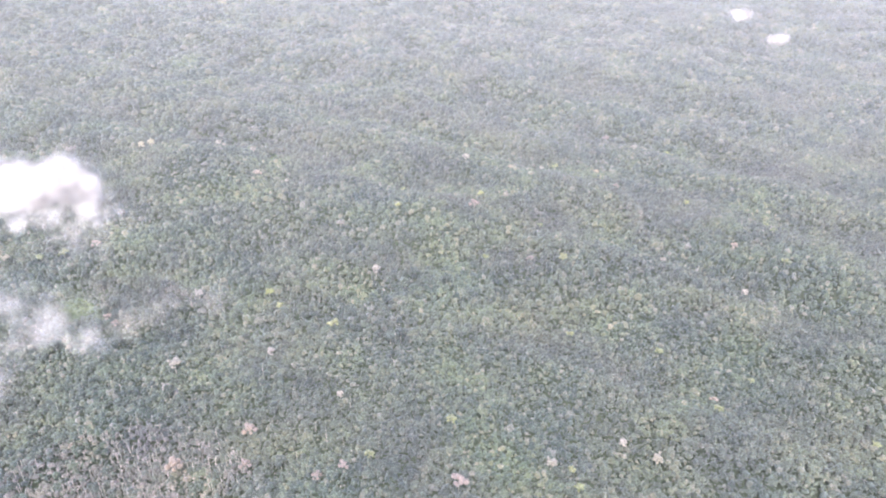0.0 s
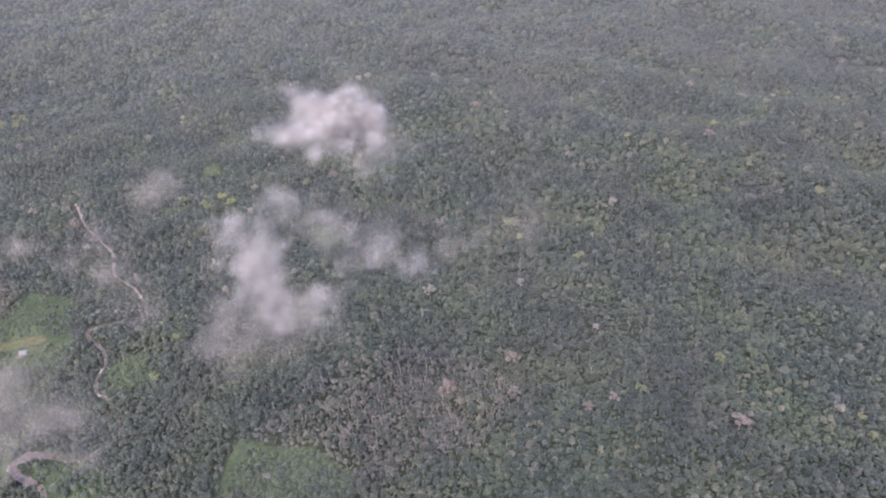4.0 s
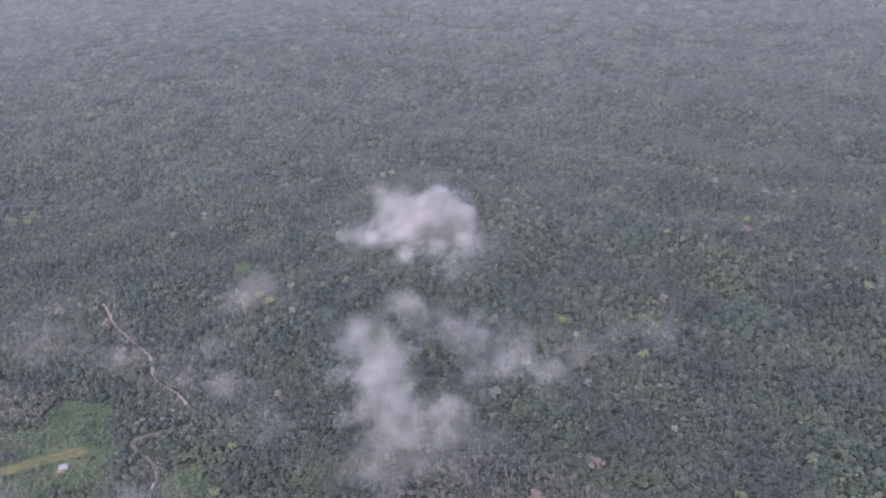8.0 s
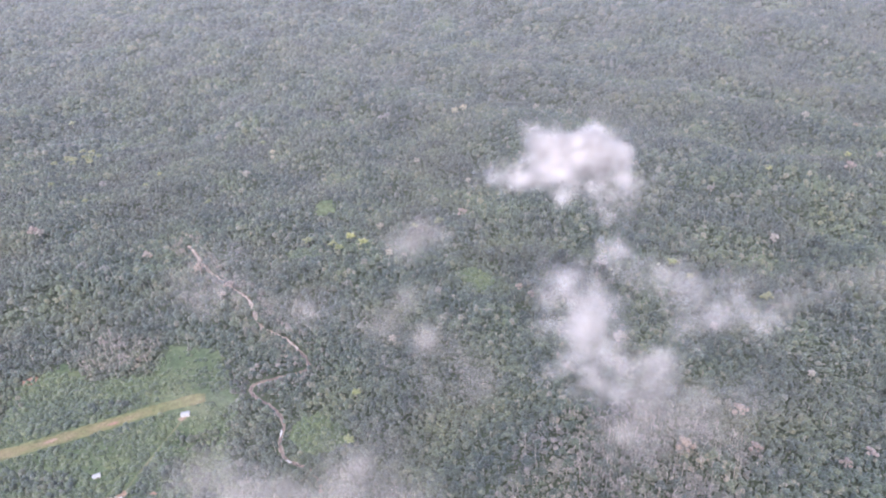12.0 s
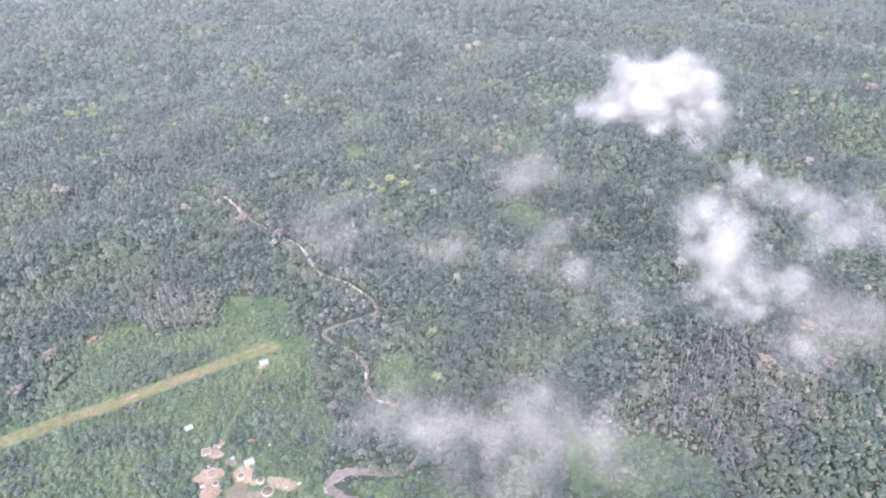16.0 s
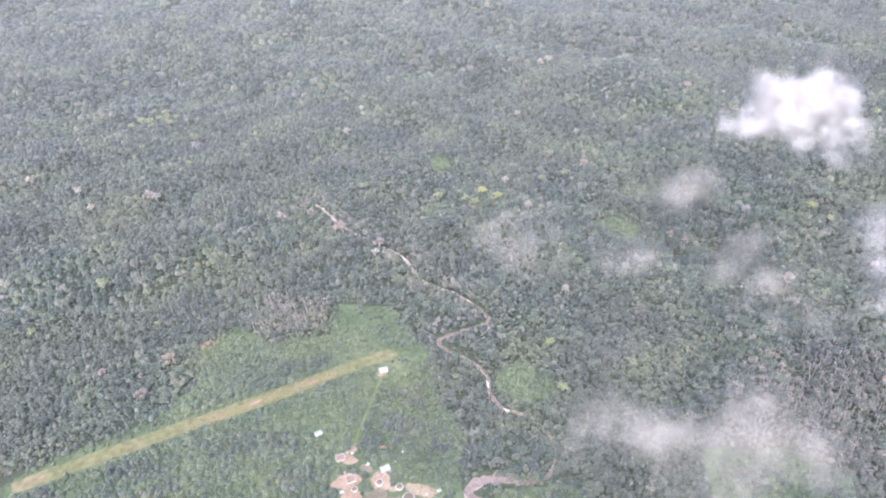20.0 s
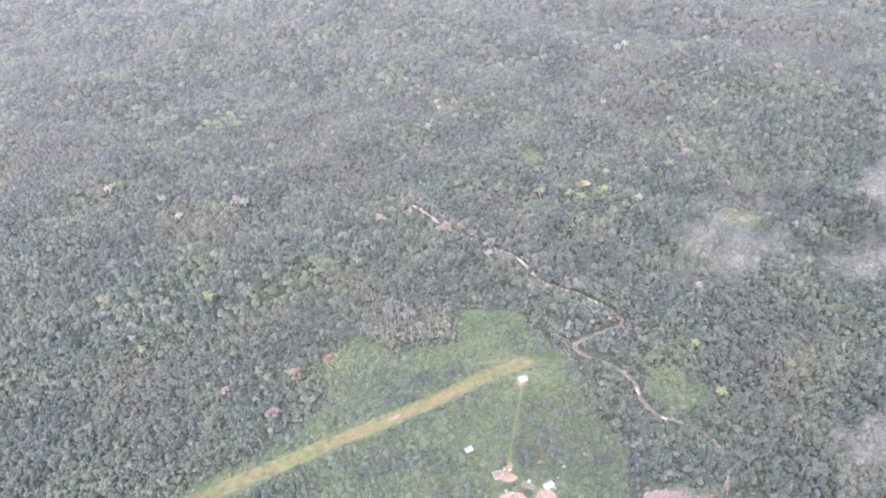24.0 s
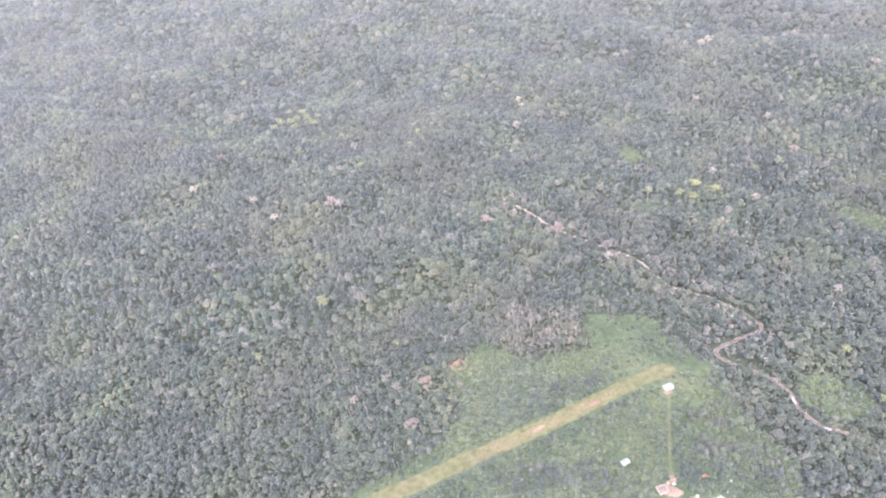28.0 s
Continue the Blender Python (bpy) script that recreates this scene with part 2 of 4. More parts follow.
DRY_WEST = [(-178, 77), (-136, 118), (-78, 92), (-82, 45), (-155, 44)]
RIVER = [(-112, 306), (-101, 293), (-65, 244), (-29, 207), (10, 168), (32, 124), (69, 96), (98, 62), (104, 42), (76, 31), (51, 21), (52, 6), (79, -16), (95, -38),
         (96, -62), (107, -85), (135, -102), (150, -137), (143, -163), (123, -172), (94, -167), (76, -168), (66, -177), (74, -188), (95, -199), (110, -206), (118, -222), (112, -260), (130, -330)]
YARDS = [((-41, -133), 14, 6, -12, 'pink'), ((-44, -157), 15, 8, 8, 'pink'), ((-38, -173), 10, 13, 20, 'pink'), ((-11, -157), 10, 13, 30, 'pink'), ((-14, -179), 12, 10, 60, 'dull'), ((20, -172), 25, 8, -12, 'tan'), ((-25, -144), 10, 6, -35, 'dull'), ((4, -184), 16, 9, 0, 'dull')]
HOUSE_SPOTS = [(-11, -22), (-72, -100), (-49, -131), (-38, -156), (-7, -147), (-16, -188), (17, -191), (41, -175)]


def in_yard(x, y):
    near = sum((np.hypot(x - hx, y - hy) < 7.5).astype(int) for hx, hy in HOUSE_SPOTS)
    return near + sum((np.hypot((x - at[0]) / (rx + 1), (y - at[1]) / (ry + 1)) < 1).astype(int) for at, rx, ry, *_ in YARDS) > 0


def smooth_line(points, step=3.0):
    """A Catmull-Rom line through the points, at about even steps."""
    p = np.array([points[0], *points, points[-1]], float)
    out = []
    for a, b, c, d in zip(p, p[1:], p[2:], p[3:]):
        n = max(2, int(np.hypot(*(c - b)) / step))
        t = np.linspace(0, 1, n, endpoint=False)[:, None]
        out.append(0.5 * (2 * b + (c - a) * t + (2 * a - 5 * b + 4 * c - d) * t**2 + (3 * b - a - 3 * c + d) * t**3))
    return np.vstack([*out, p[-1:]])


def inside(poly, x, y):
    poly, hit = np.array(poly, float), np.zeros(np.shape(x), bool)
    for (ax, ay), (bx, by) in zip(poly, np.roll(poly, -1, 0)):
        cross = (ay > y) != (by > y)
        hit ^= cross & (x < (bx - ax) * (y - ay) / (by - ay + 1e-9) + ax)
    return hit


def gap_to(line, x, y):
    """The distance to a line of points, told only near it."""
    out = np.full(np.shape(x), 1e9)
    low, high = line.min(0) - 40, line.max(0) + 40
    near = (x > low[0]) & (x < high[0]) & (y > low[1]) & (y < high[1])
    x, y = x[near], y[near]
    best = np.full(np.shape(x), 1e9)
    for a, b in zip(line, line[1:]):
        d = b - a
        t = np.clip(((x - a[0]) * d[0] + (y - a[1]) * d[1]) / (d @ d + 1e-9), 0, 1)
        best = np.minimum(best, np.hypot(x - a[0] - t * d[0], y - a[1] - t * d[1]))
    out[near] = best
    return out


WAVES = np.random.default_rng(5)
WAVE_WAY = WAVES.normal(size=(24, 3))
WAVE_WAY /= np.linalg.norm(WAVE_WAY, axis=1)[:, None]
WAVE_AT = WAVES.uniform(0, 6.28, 24)


def ripple(x, y, z, scale):
    """A soft uneven field between about -1 and 1."""
    total = 0
    for k in range(24):
        s = scale * (1 + 0.35 * (k % 8)) * (1 if k < 8 else 2.1 if k < 16 else 4.3)
        w = WAVE_WAY[k]
        total = total + np.sin((x * w[0] + y * w[1] + z * w[2]) / s * 6.28 * 0.5 + WAVE_AT[k] + 1.3 * np.sin((x * w[1] - y * w[0] + z) / s * 2.0)) / (1 if k < 8 else 1.6 if k < 16 else 2.6)
    return total / 7.0


def height(x, y):
    """The ground: a low plain with a shallow valley, soft hills, and ridges rising far away."""
    x, y = np.asarray(x, float), np.asarray(y, float)
    far = np.clip((np.hypot(x - 200, y + 580) - 700) / 900, 0, 1)
    h = -5 + 26 * np.exp(-((x - 370) ** 2 / 190**2 + (y - 600) ** 2 / 90**2)) - 34 * np.exp(-((x + 480) ** 2 + (y - 900) ** 2) / 330**2)
    h += 22 * np.exp(-((x + 300) ** 2 / 220**2 + (y - 190) ** 2 / 70**2)) - 26 * np.exp(-((x - 1160) ** 2 + (y - 730) ** 2) / 260**2)
    h += 18 * np.exp(-((x - 700) ** 2 / 260**2 + (y - 430) ** 2 / 80**2)) + 16 * np.exp(-((x - 90) ** 2 / 200**2 + (y - 1150) ** 2 / 90**2))
    h += far * (14 * np.sin(x / 190 + 1.2 * np.sin(y / 310)) * np.cos(y / 150 + 0.8) + 10 * np.sin((x + 2 * y) / 260))
    still = np.clip((np.minimum(np.hypot(x - 10, y + 70), np.hypot((x + 180) * 0.8, y + 70)) - 150) / 220, 0, 1)
    h += still * (4.5 * np.sin(x / 27 + 1.4 * np.sin(y / 41)) * np.cos(y / 33 - 0.6 * np.sin(x / 52)) + 3.0 * np.sin((x - 1.7 * y) / 61))
    roll = np.clip((np.hypot((x - 50) * 0.8, y + 60) - 480) / 350, 0, 1)
    h += roll * (11 * np.sin(x / 62 + 1.9 * np.sin(y / 130 + 0.4)) * np.cos(y / 74 + 1.1 * np.sin(x / 150)) + 7 * np.sin((0.8 * x + y) / 47 + 1.5 * np.sin(x / 210)))
    ridge = np.clip((np.hypot(x - 300, y + 580) - 2600) / 2200, 0, 1)
    return h + 260 * ridge**2.0 * (0.92 + 0.12 * np.sin(x / 420) * np.cos(y / 530 + 1))


RIVER_LINE, STRIP_LINE = smooth_line(RIVER), smooth_line(STRIP, 6)
PATH_LINE = smooth_line([(-13, -30), (-22, -62), (-33, -100), (-38, -122)], 4)


def clearing(x, y, river=True):
    """Where no tall forest stands."""
    out = np.zeros(np.shape(x), bool)
    near = (x > -440) & (x < 560) & (y > -340) & (y < 740)
    x, y = x[near], y[near]
    wob = 13 * ripple(x, y, 0, 34)
    c = inside(FIELD, x + wob, y + wob) | inside(EAST_FIELD, x + wob, y - wob) | (gap_to(STRIP_LINE, x, y) < 20)
    for g in GLADES:
        c |= inside(g, x + 0.4 * wob, y - 0.4 * wob)
    out[near] = c | river & (gap_to(RIVER_LINE, x, y) < np.where((y < -155) & (x < 100), 8.0, np.where((y < -95) & (x > 98), 0.8, 2.3)))
    return out


# ---- building blocks ----
def solid(name, verts, faces, material, parent=None, label="", flat=True):
    """One mesh object out of arrays of corners and triangles or quads."""
    me = bpy.data.meshes.new(name)
    v, f = np.asarray(verts, np.float32), np.asarray(faces, np.int32)
    k = f.shape[1]
    me.vertices.add(len(v))
    me.vertices.foreach_set("co", v.ravel())
    me.loops.add(f.size)
    me.loops.foreach_set("vertex_index", f.ravel())
    me.polygons.add(len(f))
    me.polygons.foreach_set("loop_start", np.arange(0, f.size, k, dtype=np.int32))
    me.polygons.foreach_set("loop_total", np.full(len(f), k, np.int32))
    me.polygons.foreach_set("use_smooth", np.full(len(f), not flat))
    me.update(calc_edges=True)
    me.materials.append(material)
    ob = new(name, me)
    if parent:
        ob.parent = parent
    if label:
        ob["label"] = label
    return ob


def part(name, bm, material, parent, label=""):
    me = bpy.data.meshes.new(name)
    bm.to_mesh(me)
    bm.free()
    me.materials.append(material)
    ob = new(name, me)
    ob.parent = parent
    if label:
        ob["label"] = label
    return ob


def root(name, x, y, turn=0, lift=0.0):
    ob = new(name)
    ob.empty_display_size = 1
    ob.matrix_basis = pose(x, y, float(height(x, y)) + lift, 0, 0, turn)
    return ob


def sheet(name, mask, box, cell, material, lift, label, category, wobble=0.0, parent=None):
    """A patch of ground cover on a fine grid, where mask(x, y) holds, a little above the ground."""
    x0, y0, x1, y1 = box
    nx, ny = int((x1 - x0) / cell) + 1, int((y1 - y0) / cell) + 1
    gx, gy = np.meshgrid(np.linspace(x0, x1, nx), np.linspace(y0, y1, ny))
    cx, cy = (gx[:-1, :-1] + gx[1:, 1:]) / 2, (gy[:-1, :-1] + gy[1:, 1:]) / 2
    keep = mask(cx, cy).ravel()
    j, i = np.divmod(np.flatnonzero(keep), nx - 1)
    a = j * nx + i
    faces = np.stack([a, a + 1, a + nx + 1, a + nx], 1)
    used, faces = np.unique(faces, return_inverse=True)
    x, y = gx.ravel()[used], gy.ravel()[used]
    rng = np.random.default_rng(3)
    x, y = x + rng.uniform(-0.3, 0.3, len(x)) * cell, y + rng.uniform(-0.3, 0.3, len(x)) * cell
    v = np.stack([x, y, height(x, y) + lift], 1)
    ob = solid(name, v, faces.reshape(-1, 4), material, parent, flat=False)
    return tagged(ob, label, category, kind="structure")


def ribbon(name, line, width, material, lift, label, category, seed=1, uneven=0.14):
    """A winding band along a line, its edges uneven."""
    rng = np.random.default_rng(seed)
    d = np.gradient(line, axis=0)
    d /= np.linalg.norm(d, axis=1)[:, None]
    side = np.stack([-d[:, 1], d[:, 0]], 1)
    w = np.broadcast_to(width, len(line)) / 2
    wl, wr = w * rng.uniform(1 - uneven, 1 + uneven, len(line)), w * rng.uniform(1 - uneven, 1 + uneven, len(line))
    rows = [line + side * (wl * s)[:, None] if s > 0 else line + side * (wr * s)[:, None] for s in (1.0, 0.4, -0.4, -1.0)]
    v = np.vstack([np.c_[r, height(r[:, 0], r[:, 1]) + lift] for r in rows])
    n = len(line)
    a = np.arange(n - 1)
    f = np.vstack([np.stack([k * n + a, (k + 1) * n + a, (k + 1) * n + a + 1, k * n + a + 1], 1) for k in range(3)])
    return tagged(solid(name, v, f, material, flat=False), label, category, kind="structure")


def crown_cage(rings):
    """Triangles of a dome of rings: the first is its top."""
    start = np.cumsum([0, *rings])
    tris = []
    for k in range(len(rings) - 1):
        a, b = rings[k], rings[k + 1]
        i = j = 0
        while i < (a if a > 1 else 0) or j < b:
            if a == 1 or (j < b and (j + 1) / b <= (i + 1) / a) or i >= a:
                tris.append((start[k] + i % a, start[k + 1] + j % b, start[k + 1] + (j + 1) % b))
                j += 1
            else:
                tris.append((start[k] + i % a, start[k + 1] + i * 0 + j % b, start[k] + (i + 1) % a))
                i += 1
    return np.array(tris)


def crowns(name, x, y, r, top, rings, material, seed, tall=0.75, rough=0.07, tint=None):
    """Many tree crowns in one mesh: each an uneven dome of its own, swollen into several leafy lobes."""
    rng = np.random.default_rng(seed)
    n, cage, m = len(x), crown_cage(rings), sum(rings)
    last = len(rings) - 1
    ang = np.concatenate([np.arange(k) / k * 2 * math.pi + 0.4 * i for i, k in enumerate(rings)])
    polar = np.concatenate([np.full(k, (0.02, 0.55, 1.05, 1.5, 2.05)[i] if last == 4 else (0.02, 0.75, 1.4, 2.0)[i] if last == 3 else (0.02, 0.85, 1.75)[i]) for i, k in enumerate(rings)])
    a, q = ang[None] + rng.uniform(0, 6.28, (n, 1)), polar[None] + rng.normal(0, 0.09, (n, m))
    way = np.stack([np.sin(q) * np.cos(a), np.sin(q) * np.sin(a), np.cos(q)], 2)
    bulge = rng.normal(0.86, rough, (n, m))
    for k in range(4):
        lobe = rng.normal(size=(n, 1, 3)) * (1, 1, 0.7) + (0, 0, 0.45)
        lobe /= np.linalg.norm(lobe, axis=2)[..., None]
        bulge = np.maximum(bulge, 0.8 + rng.uniform(0.25, 0.5, (n, 1)) * ((way * lobe).sum(2).clip(0, 1)) ** 4)
    stretch = rng.uniform(0.8, 1.25, (n, 1))
    vx = x[:, None] + r[:, None] * bulge * way[..., 0] * stretch
    vy = y[:, None] + r[:, None] * bulge * way[..., 1] / stretch
    vz = top[:, None] + r[:, None] * tall * rng.uniform(0.75, 1.35, (n, 1)) * (way[..., 2] * bulge - 1)
    v = np.stack([vx, vy, vz], 2).reshape(-1, 3)
    f = (np.arange(n)[:, None, None] * m + cage[None]).reshape(-1, 3)
    ob = solid(name, v, f, material, flat=False)
    own = rng.uniform(size=n) if tint is None else tint
    ob.data.attributes.new("tint", "FLOAT", "POINT").data.foreach_set("value", np.repeat(own, m).astype(np.float32))
    return ob


def scatter(x0, y0, x1, y1, step, seed, jitter=0.45):
    rng = np.random.default_rng(seed)
    gx, gy = np.meshgrid(np.arange(x0, x1, step), np.arange(y0, y1, step * 0.87))
    gx = gx + (np.arange(gx.shape[0]) % 2 * step / 2)[:, None]
    return gx.ravel() + rng.uniform(-jitter, jitter, gx.size) * step, gy.ravel() + rng.uniform(-jitter, jitter, gx.size) * step, rng


NEAR_EDGE = [(-1600, 1700), (-1200, 950), (-1000, 573), (-800, 172), (-690, -60), (-600, -110), (-350, -171), (-150, -246), (1050, -275), (1150, -206), (1300, 34), (1600, 488), (2200, 1400)]


def wedge(x, y, margin=60):
    """The wide fan of land south to north that the flight looks over."""
    d = y + 580
    return (y > np.interp(x, *np.array(NEAR_EDGE).T) - 30) & (x > np.minimum(-360 - 0.45 * d, 520 - 0.86 * d) - margin) & (x < np.minimum(760 + 0.92 * d, 860 + 0.68 * d) + margin)


# ---- ground to the horizon ----
u = np.linspace(-1, 1, 200)
gx, gy = np.meshgrid(200 + 7500 * np.sinh(4 * u) / math.sinh(4), 250 + 7500 * np.sinh(4 * u) / math.sinh(4))
k = np.arange(199 * 200).reshape(199, 200)[:, :-1].ravel()
tagged(solid("ground", np.stack([gx.ravel(), gy.ravel(), height(gx, gy).ravel()], 1), np.stack([k, k + 1, k + 201, k + 200], 1), FLOOR, flat=False),
       "dark forest floor of a wide lowland", "ground", kind="structure")
sheet("meadow", lambda x, y: inside(FIELD, x + 13 * ripple(x, y, 0, 34), y + 13 * ripple(x, y, 0, 34)), (-400, -300, 120, 110), 5, MEADOW, 0.25,
      "light green overgrown clearing round the airstrip and village", "clearing")
sheet("meadow", lambda x, y: inside(EAST_FIELD, x + 13 * ripple(x, y, 0, 34), y - 13 * ripple(x, y, 0, 34)), (250, -290, 430, -130), 5, MEADOW, 0.25,
      "light green garden clearing among tall trees", "clearing")
for g in GLADES:
    q = np.array(g)
    sheet("meadow", lambda x, y: inside(g, x + 4 * ripple(x, y, 0, 40), y - 4 * ripple(x, y, 0, 40)), (*(q.min(0) - 12), *(q.max(0) + 12)), 4, MEADOW, 0.25,
          "small light green glade in the forest", "clearing")
ribbon("airstrip", STRIP_LINE, np.interp(np.arange(len(STRIP_LINE)), [0, 4, len(STRIP_LINE) - 3, len(STRIP_LINE) - 1], [13, 16, 16, 12]), RUNWAY, 0.55, "mown yellow-green grass airstrip with worn patches", "airstrip")
ribbon("path", PATH_LINE, 2.8, TRACK, 0.55, "trodden footpath from the village to the airstrip", "path")
river_width = np.interp(RIVER_LINE[:, 1], [-230, -165, -150, -100, -60, 60, 300], [7, 8.5, 3.4, 2.6, 2.6, 3.2, 3.2])
river_width = np.where((RIVER_LINE[:, 0] > 100) & (RIVER_LINE[:, 1] < -110), np.minimum(river_width, 4.0), river_width)
ribbon("river_bank", RIVER_LINE, river_width + np.where(RIVER_LINE[:, 1] > 62, 2.4, 1.0), SAND, 0.3, "pale sandy bank along a narrow river", "river bank", 2, 0.4)
ribbon("river", RIVER_LINE, river_width, WATER, 0.5, "narrow muddy brown river winding through the forest", "river", 4, 0.3)

# pale ribbon paints the sky's reflection on this reach, mixed with tan sand
ribbon("shallows", RIVER_LINE[RIVER_LINE[:, 1] > 75], 3.3, RIVER_GLARE, 0.62, "pale band painting sky glare and sand along the river's straight reach", "shallows", 6, 0.6)
ribbon("worn_lane", STRIP_LINE[(STRIP_LINE[:, 0] > -200) & (STRIP_LINE[:, 0] < -50)], 9.0, WORN, 0.66, "worn brownish grass along the middle of the airstrip", "worn grass", 8, 0.35)

# ---- forest ----
def near_edge(x, y, reach):
    """Whether open land lies within reach."""
    out = np.zeros(len(x), bool)
    for k in range(6):
        out |= clearing(x + reach * math.cos(k * 1.047), y + reach * math.sin(k * 1.047), False)
    return out


def forest(box, step, seed, size, rings, label, tall=1.05, lift=2.0, rise=1.5, local=False, rough=0.07, giants=0.0, behind=False):
    """A block of canopy: crowns of many sizes, packed close, lower along its edges, with thin brownish ones where the soil is poor.
    giants: the share of spots where a large tree of several clumps stands above the rest. behind: the land outside the fan."""
    x, y, rng = scatter(*box, step, seed)
    keep = (wedge(x, y, 95) != behind) & (np.hypot(x - 300, y + 580) < 5000)
    x, y = x[keep], y[keep]
    if local:
        keep = ~clearing(x + rng.normal(0, 3.5, len(x)), y + rng.normal(0, 3.5, len(x))) & (gap_to(STRIP_LINE, x, y) > 14) & (gap_to(RIVER_LINE, x, y) > np.where((y < -95) & (x > 98), 1.0, np.where(y > 62, 3.4, 3.5)) + 1.5 * ripple(x, y, 0, 22) + rng.uniform(-1.6, 0.9, len(x)))
        x, y = x[keep], y[keep]
    r = rng.gamma(4.5, size / 4.5, len(x)).clip(0.45 * size, 1.9 * size)
    tops = lift + rise * r + rng.uniform(-0.9, 1.5, len(x)) + 1.8 * ripple(x, y, 0, 50)
    arid = np.zeros(len(x), bool)
    if local:
        edge = near_edge(x, y, 8)
        tops = np.where(edge, tops * 0.62, tops)
        tops = np.where((gap_to(RIVER_LINE, x, y) < 9) & (y < 62), tops * 0.62, tops)
        arid = inside(DRY_EAST, x + 45 * ripple(x, y, 3, 40), y + 45 * ripple(x, y, 7, 40)) | inside(DRY_WEST, x + 12 * ripple(x, y, 3, 30), y) | ((gap_to(RIVER_LINE, x, y) < 22) & (y > 0))
        arid &= rng.uniform(size=len(x)) < np.where(x > 200, 0.65, 0.5)
        tagged(crowns("dry_forest", x[arid], y[arid], r[arid] * 0.9, (tops + height(x, y))[arid], rings, DRY, seed + 1, tall, 0.13), "half-dead brownish grey trees with thin crowns", "forest", kind="stuff")
    if giants:
        big = np.flatnonzero((rng.uniform(size=len(x)) < giants) & ~edge)
        spread = size * rng.uniform(1.0, 2.1, len(big))
        up = tops[big] + rng.uniform(1.0, 4.5, len(big))
        gx, gy, gr, gt = [], [], [], []
        for k in range(6):
            ang, far = k * 1.0472 + rng.uniform(-0.4, 0.4, len(big)), spread * (0.0 if k == 0 else 1.0) * rng.uniform(0.6, 1.0, len(big))
            gx.append(x[big] + far * np.cos(ang))
            gy.append(y[big] + far * np.sin(ang))
            gr.append(spread * rng.uniform(0.5, 0.75, len(big)))
            gt.append(up - (0 if k == 0 else 1) * spread * rng.uniform(0.1, 0.5, len(big)) + height(x[big], y[big]))
        tagged(crowns("tall_forest", np.concatenate(gx), np.concatenate(gy), np.concatenate(gr), np.concatenate(gt), (1, 5, 7, 6), CANOPY, seed + 3, 1.0, 0.07, np.tile(rng.uniform(size=len(big)), 6)),
               "clumped crowns of large trees above the canopy", "forest", kind="stuff")
    tagged(crowns("forest_canopy", x[~arid], y[~arid], r[~arid], (tops + height(x, y))[~arid], rings, CANOPY, seed + 2, tall, rough), label, "forest", kind="stuff")


forest((-900, -275, 1700, 110), 3.7, 11, 2.05, (1, 5, 6), "dense dark green rainforest canopy of many crowns", local=True, giants=0.032, tall=0.95, rise=1.1, lift=3.2)
forest((-1300, 107, 2500, 720), 5.6, 21, 3.1, (1, 4, 6), "dense green rainforest canopy farther off", local=True, rise=1.1, lift=3.0, giants=0.015)
forest((-1500, 716, 3200, 1260), 8.4, 31, 5.1, (1, 4, 5), "green rainforest canopy on low rolling hills", tall=0.95, rise=1.2)
forest((-2100, 1254, 4200, 2000), 12, 33, 7.3, (1, 4, 5), "hazy green rainforest canopy on rolling hills", tall=0.8, rise=1.0)
forest((-2900, 1990, 5200, 3100), 20, 36, 14.0, (1, 4, 5), "distant rainforest on low hills", tall=0.55, rise=0.5, lift=1)
forest((-4000, 3090, 5600, 4800), 27, 38, 19.0, (1, 4, 5), "distant rainforest on far ridges", tall=0.45, rise=0.4, lift=1)
forest((-800, -1000, 1500, -230), 12, 51, 7.0, (1, 4, 5), "dense rainforest canopy under the flight path", tall=0.9, rise=1.2, local=True, behind=True)
forest((-1300, -230, 2300, 900), 16, 54, 9.5, (1, 4, 5), "dense rainforest canopy beside the wide valley", tall=0.8, rise=1.0, local=True, behind=True)


def riverside(seed):
    """Tall trees leaning over both banks of the narrow river, with gaps here and there."""
    rng = np.random.default_rng(seed)
    d = np.gradient(RIVER_LINE, axis=0)
    d /= np.linalg.norm(d, axis=1)[:, None]
    side = np.stack([-d[:, 1], d[:, 0]], 1)
    spots = []
    for s in (-1, 1):
        for off in (4.8, 7.2):
            q = RIVER_LINE + side * (s * (off + rng.uniform(-0.7, 0.9, len(RIVER_LINE))))[:, None] + rng.normal(0, 0.8, RIVER_LINE.shape)
            spots.append(q[rng.uniform(size=len(q)) < 0.6])
    x, y = np.vstack(spots).T
    keep = (y > 55) & (gap_to(RIVER_LINE, x, y) > 4.0)
    x, y = x[keep], y[keep]
    r = rng.gamma(7.0, 2.3 / 7.0, len(x)).clip(1.3, 3.6)
    tagged(crowns("riverside_trees", x, y, r, height(x, y) + rng.uniform(5.5, 8.5, len(x)), (1, 5, 7, 6), CANOPY, seed + 1, 1.3), "tall green trees crowding both banks of the river", "forest", kind="stuff")


riverside(57)


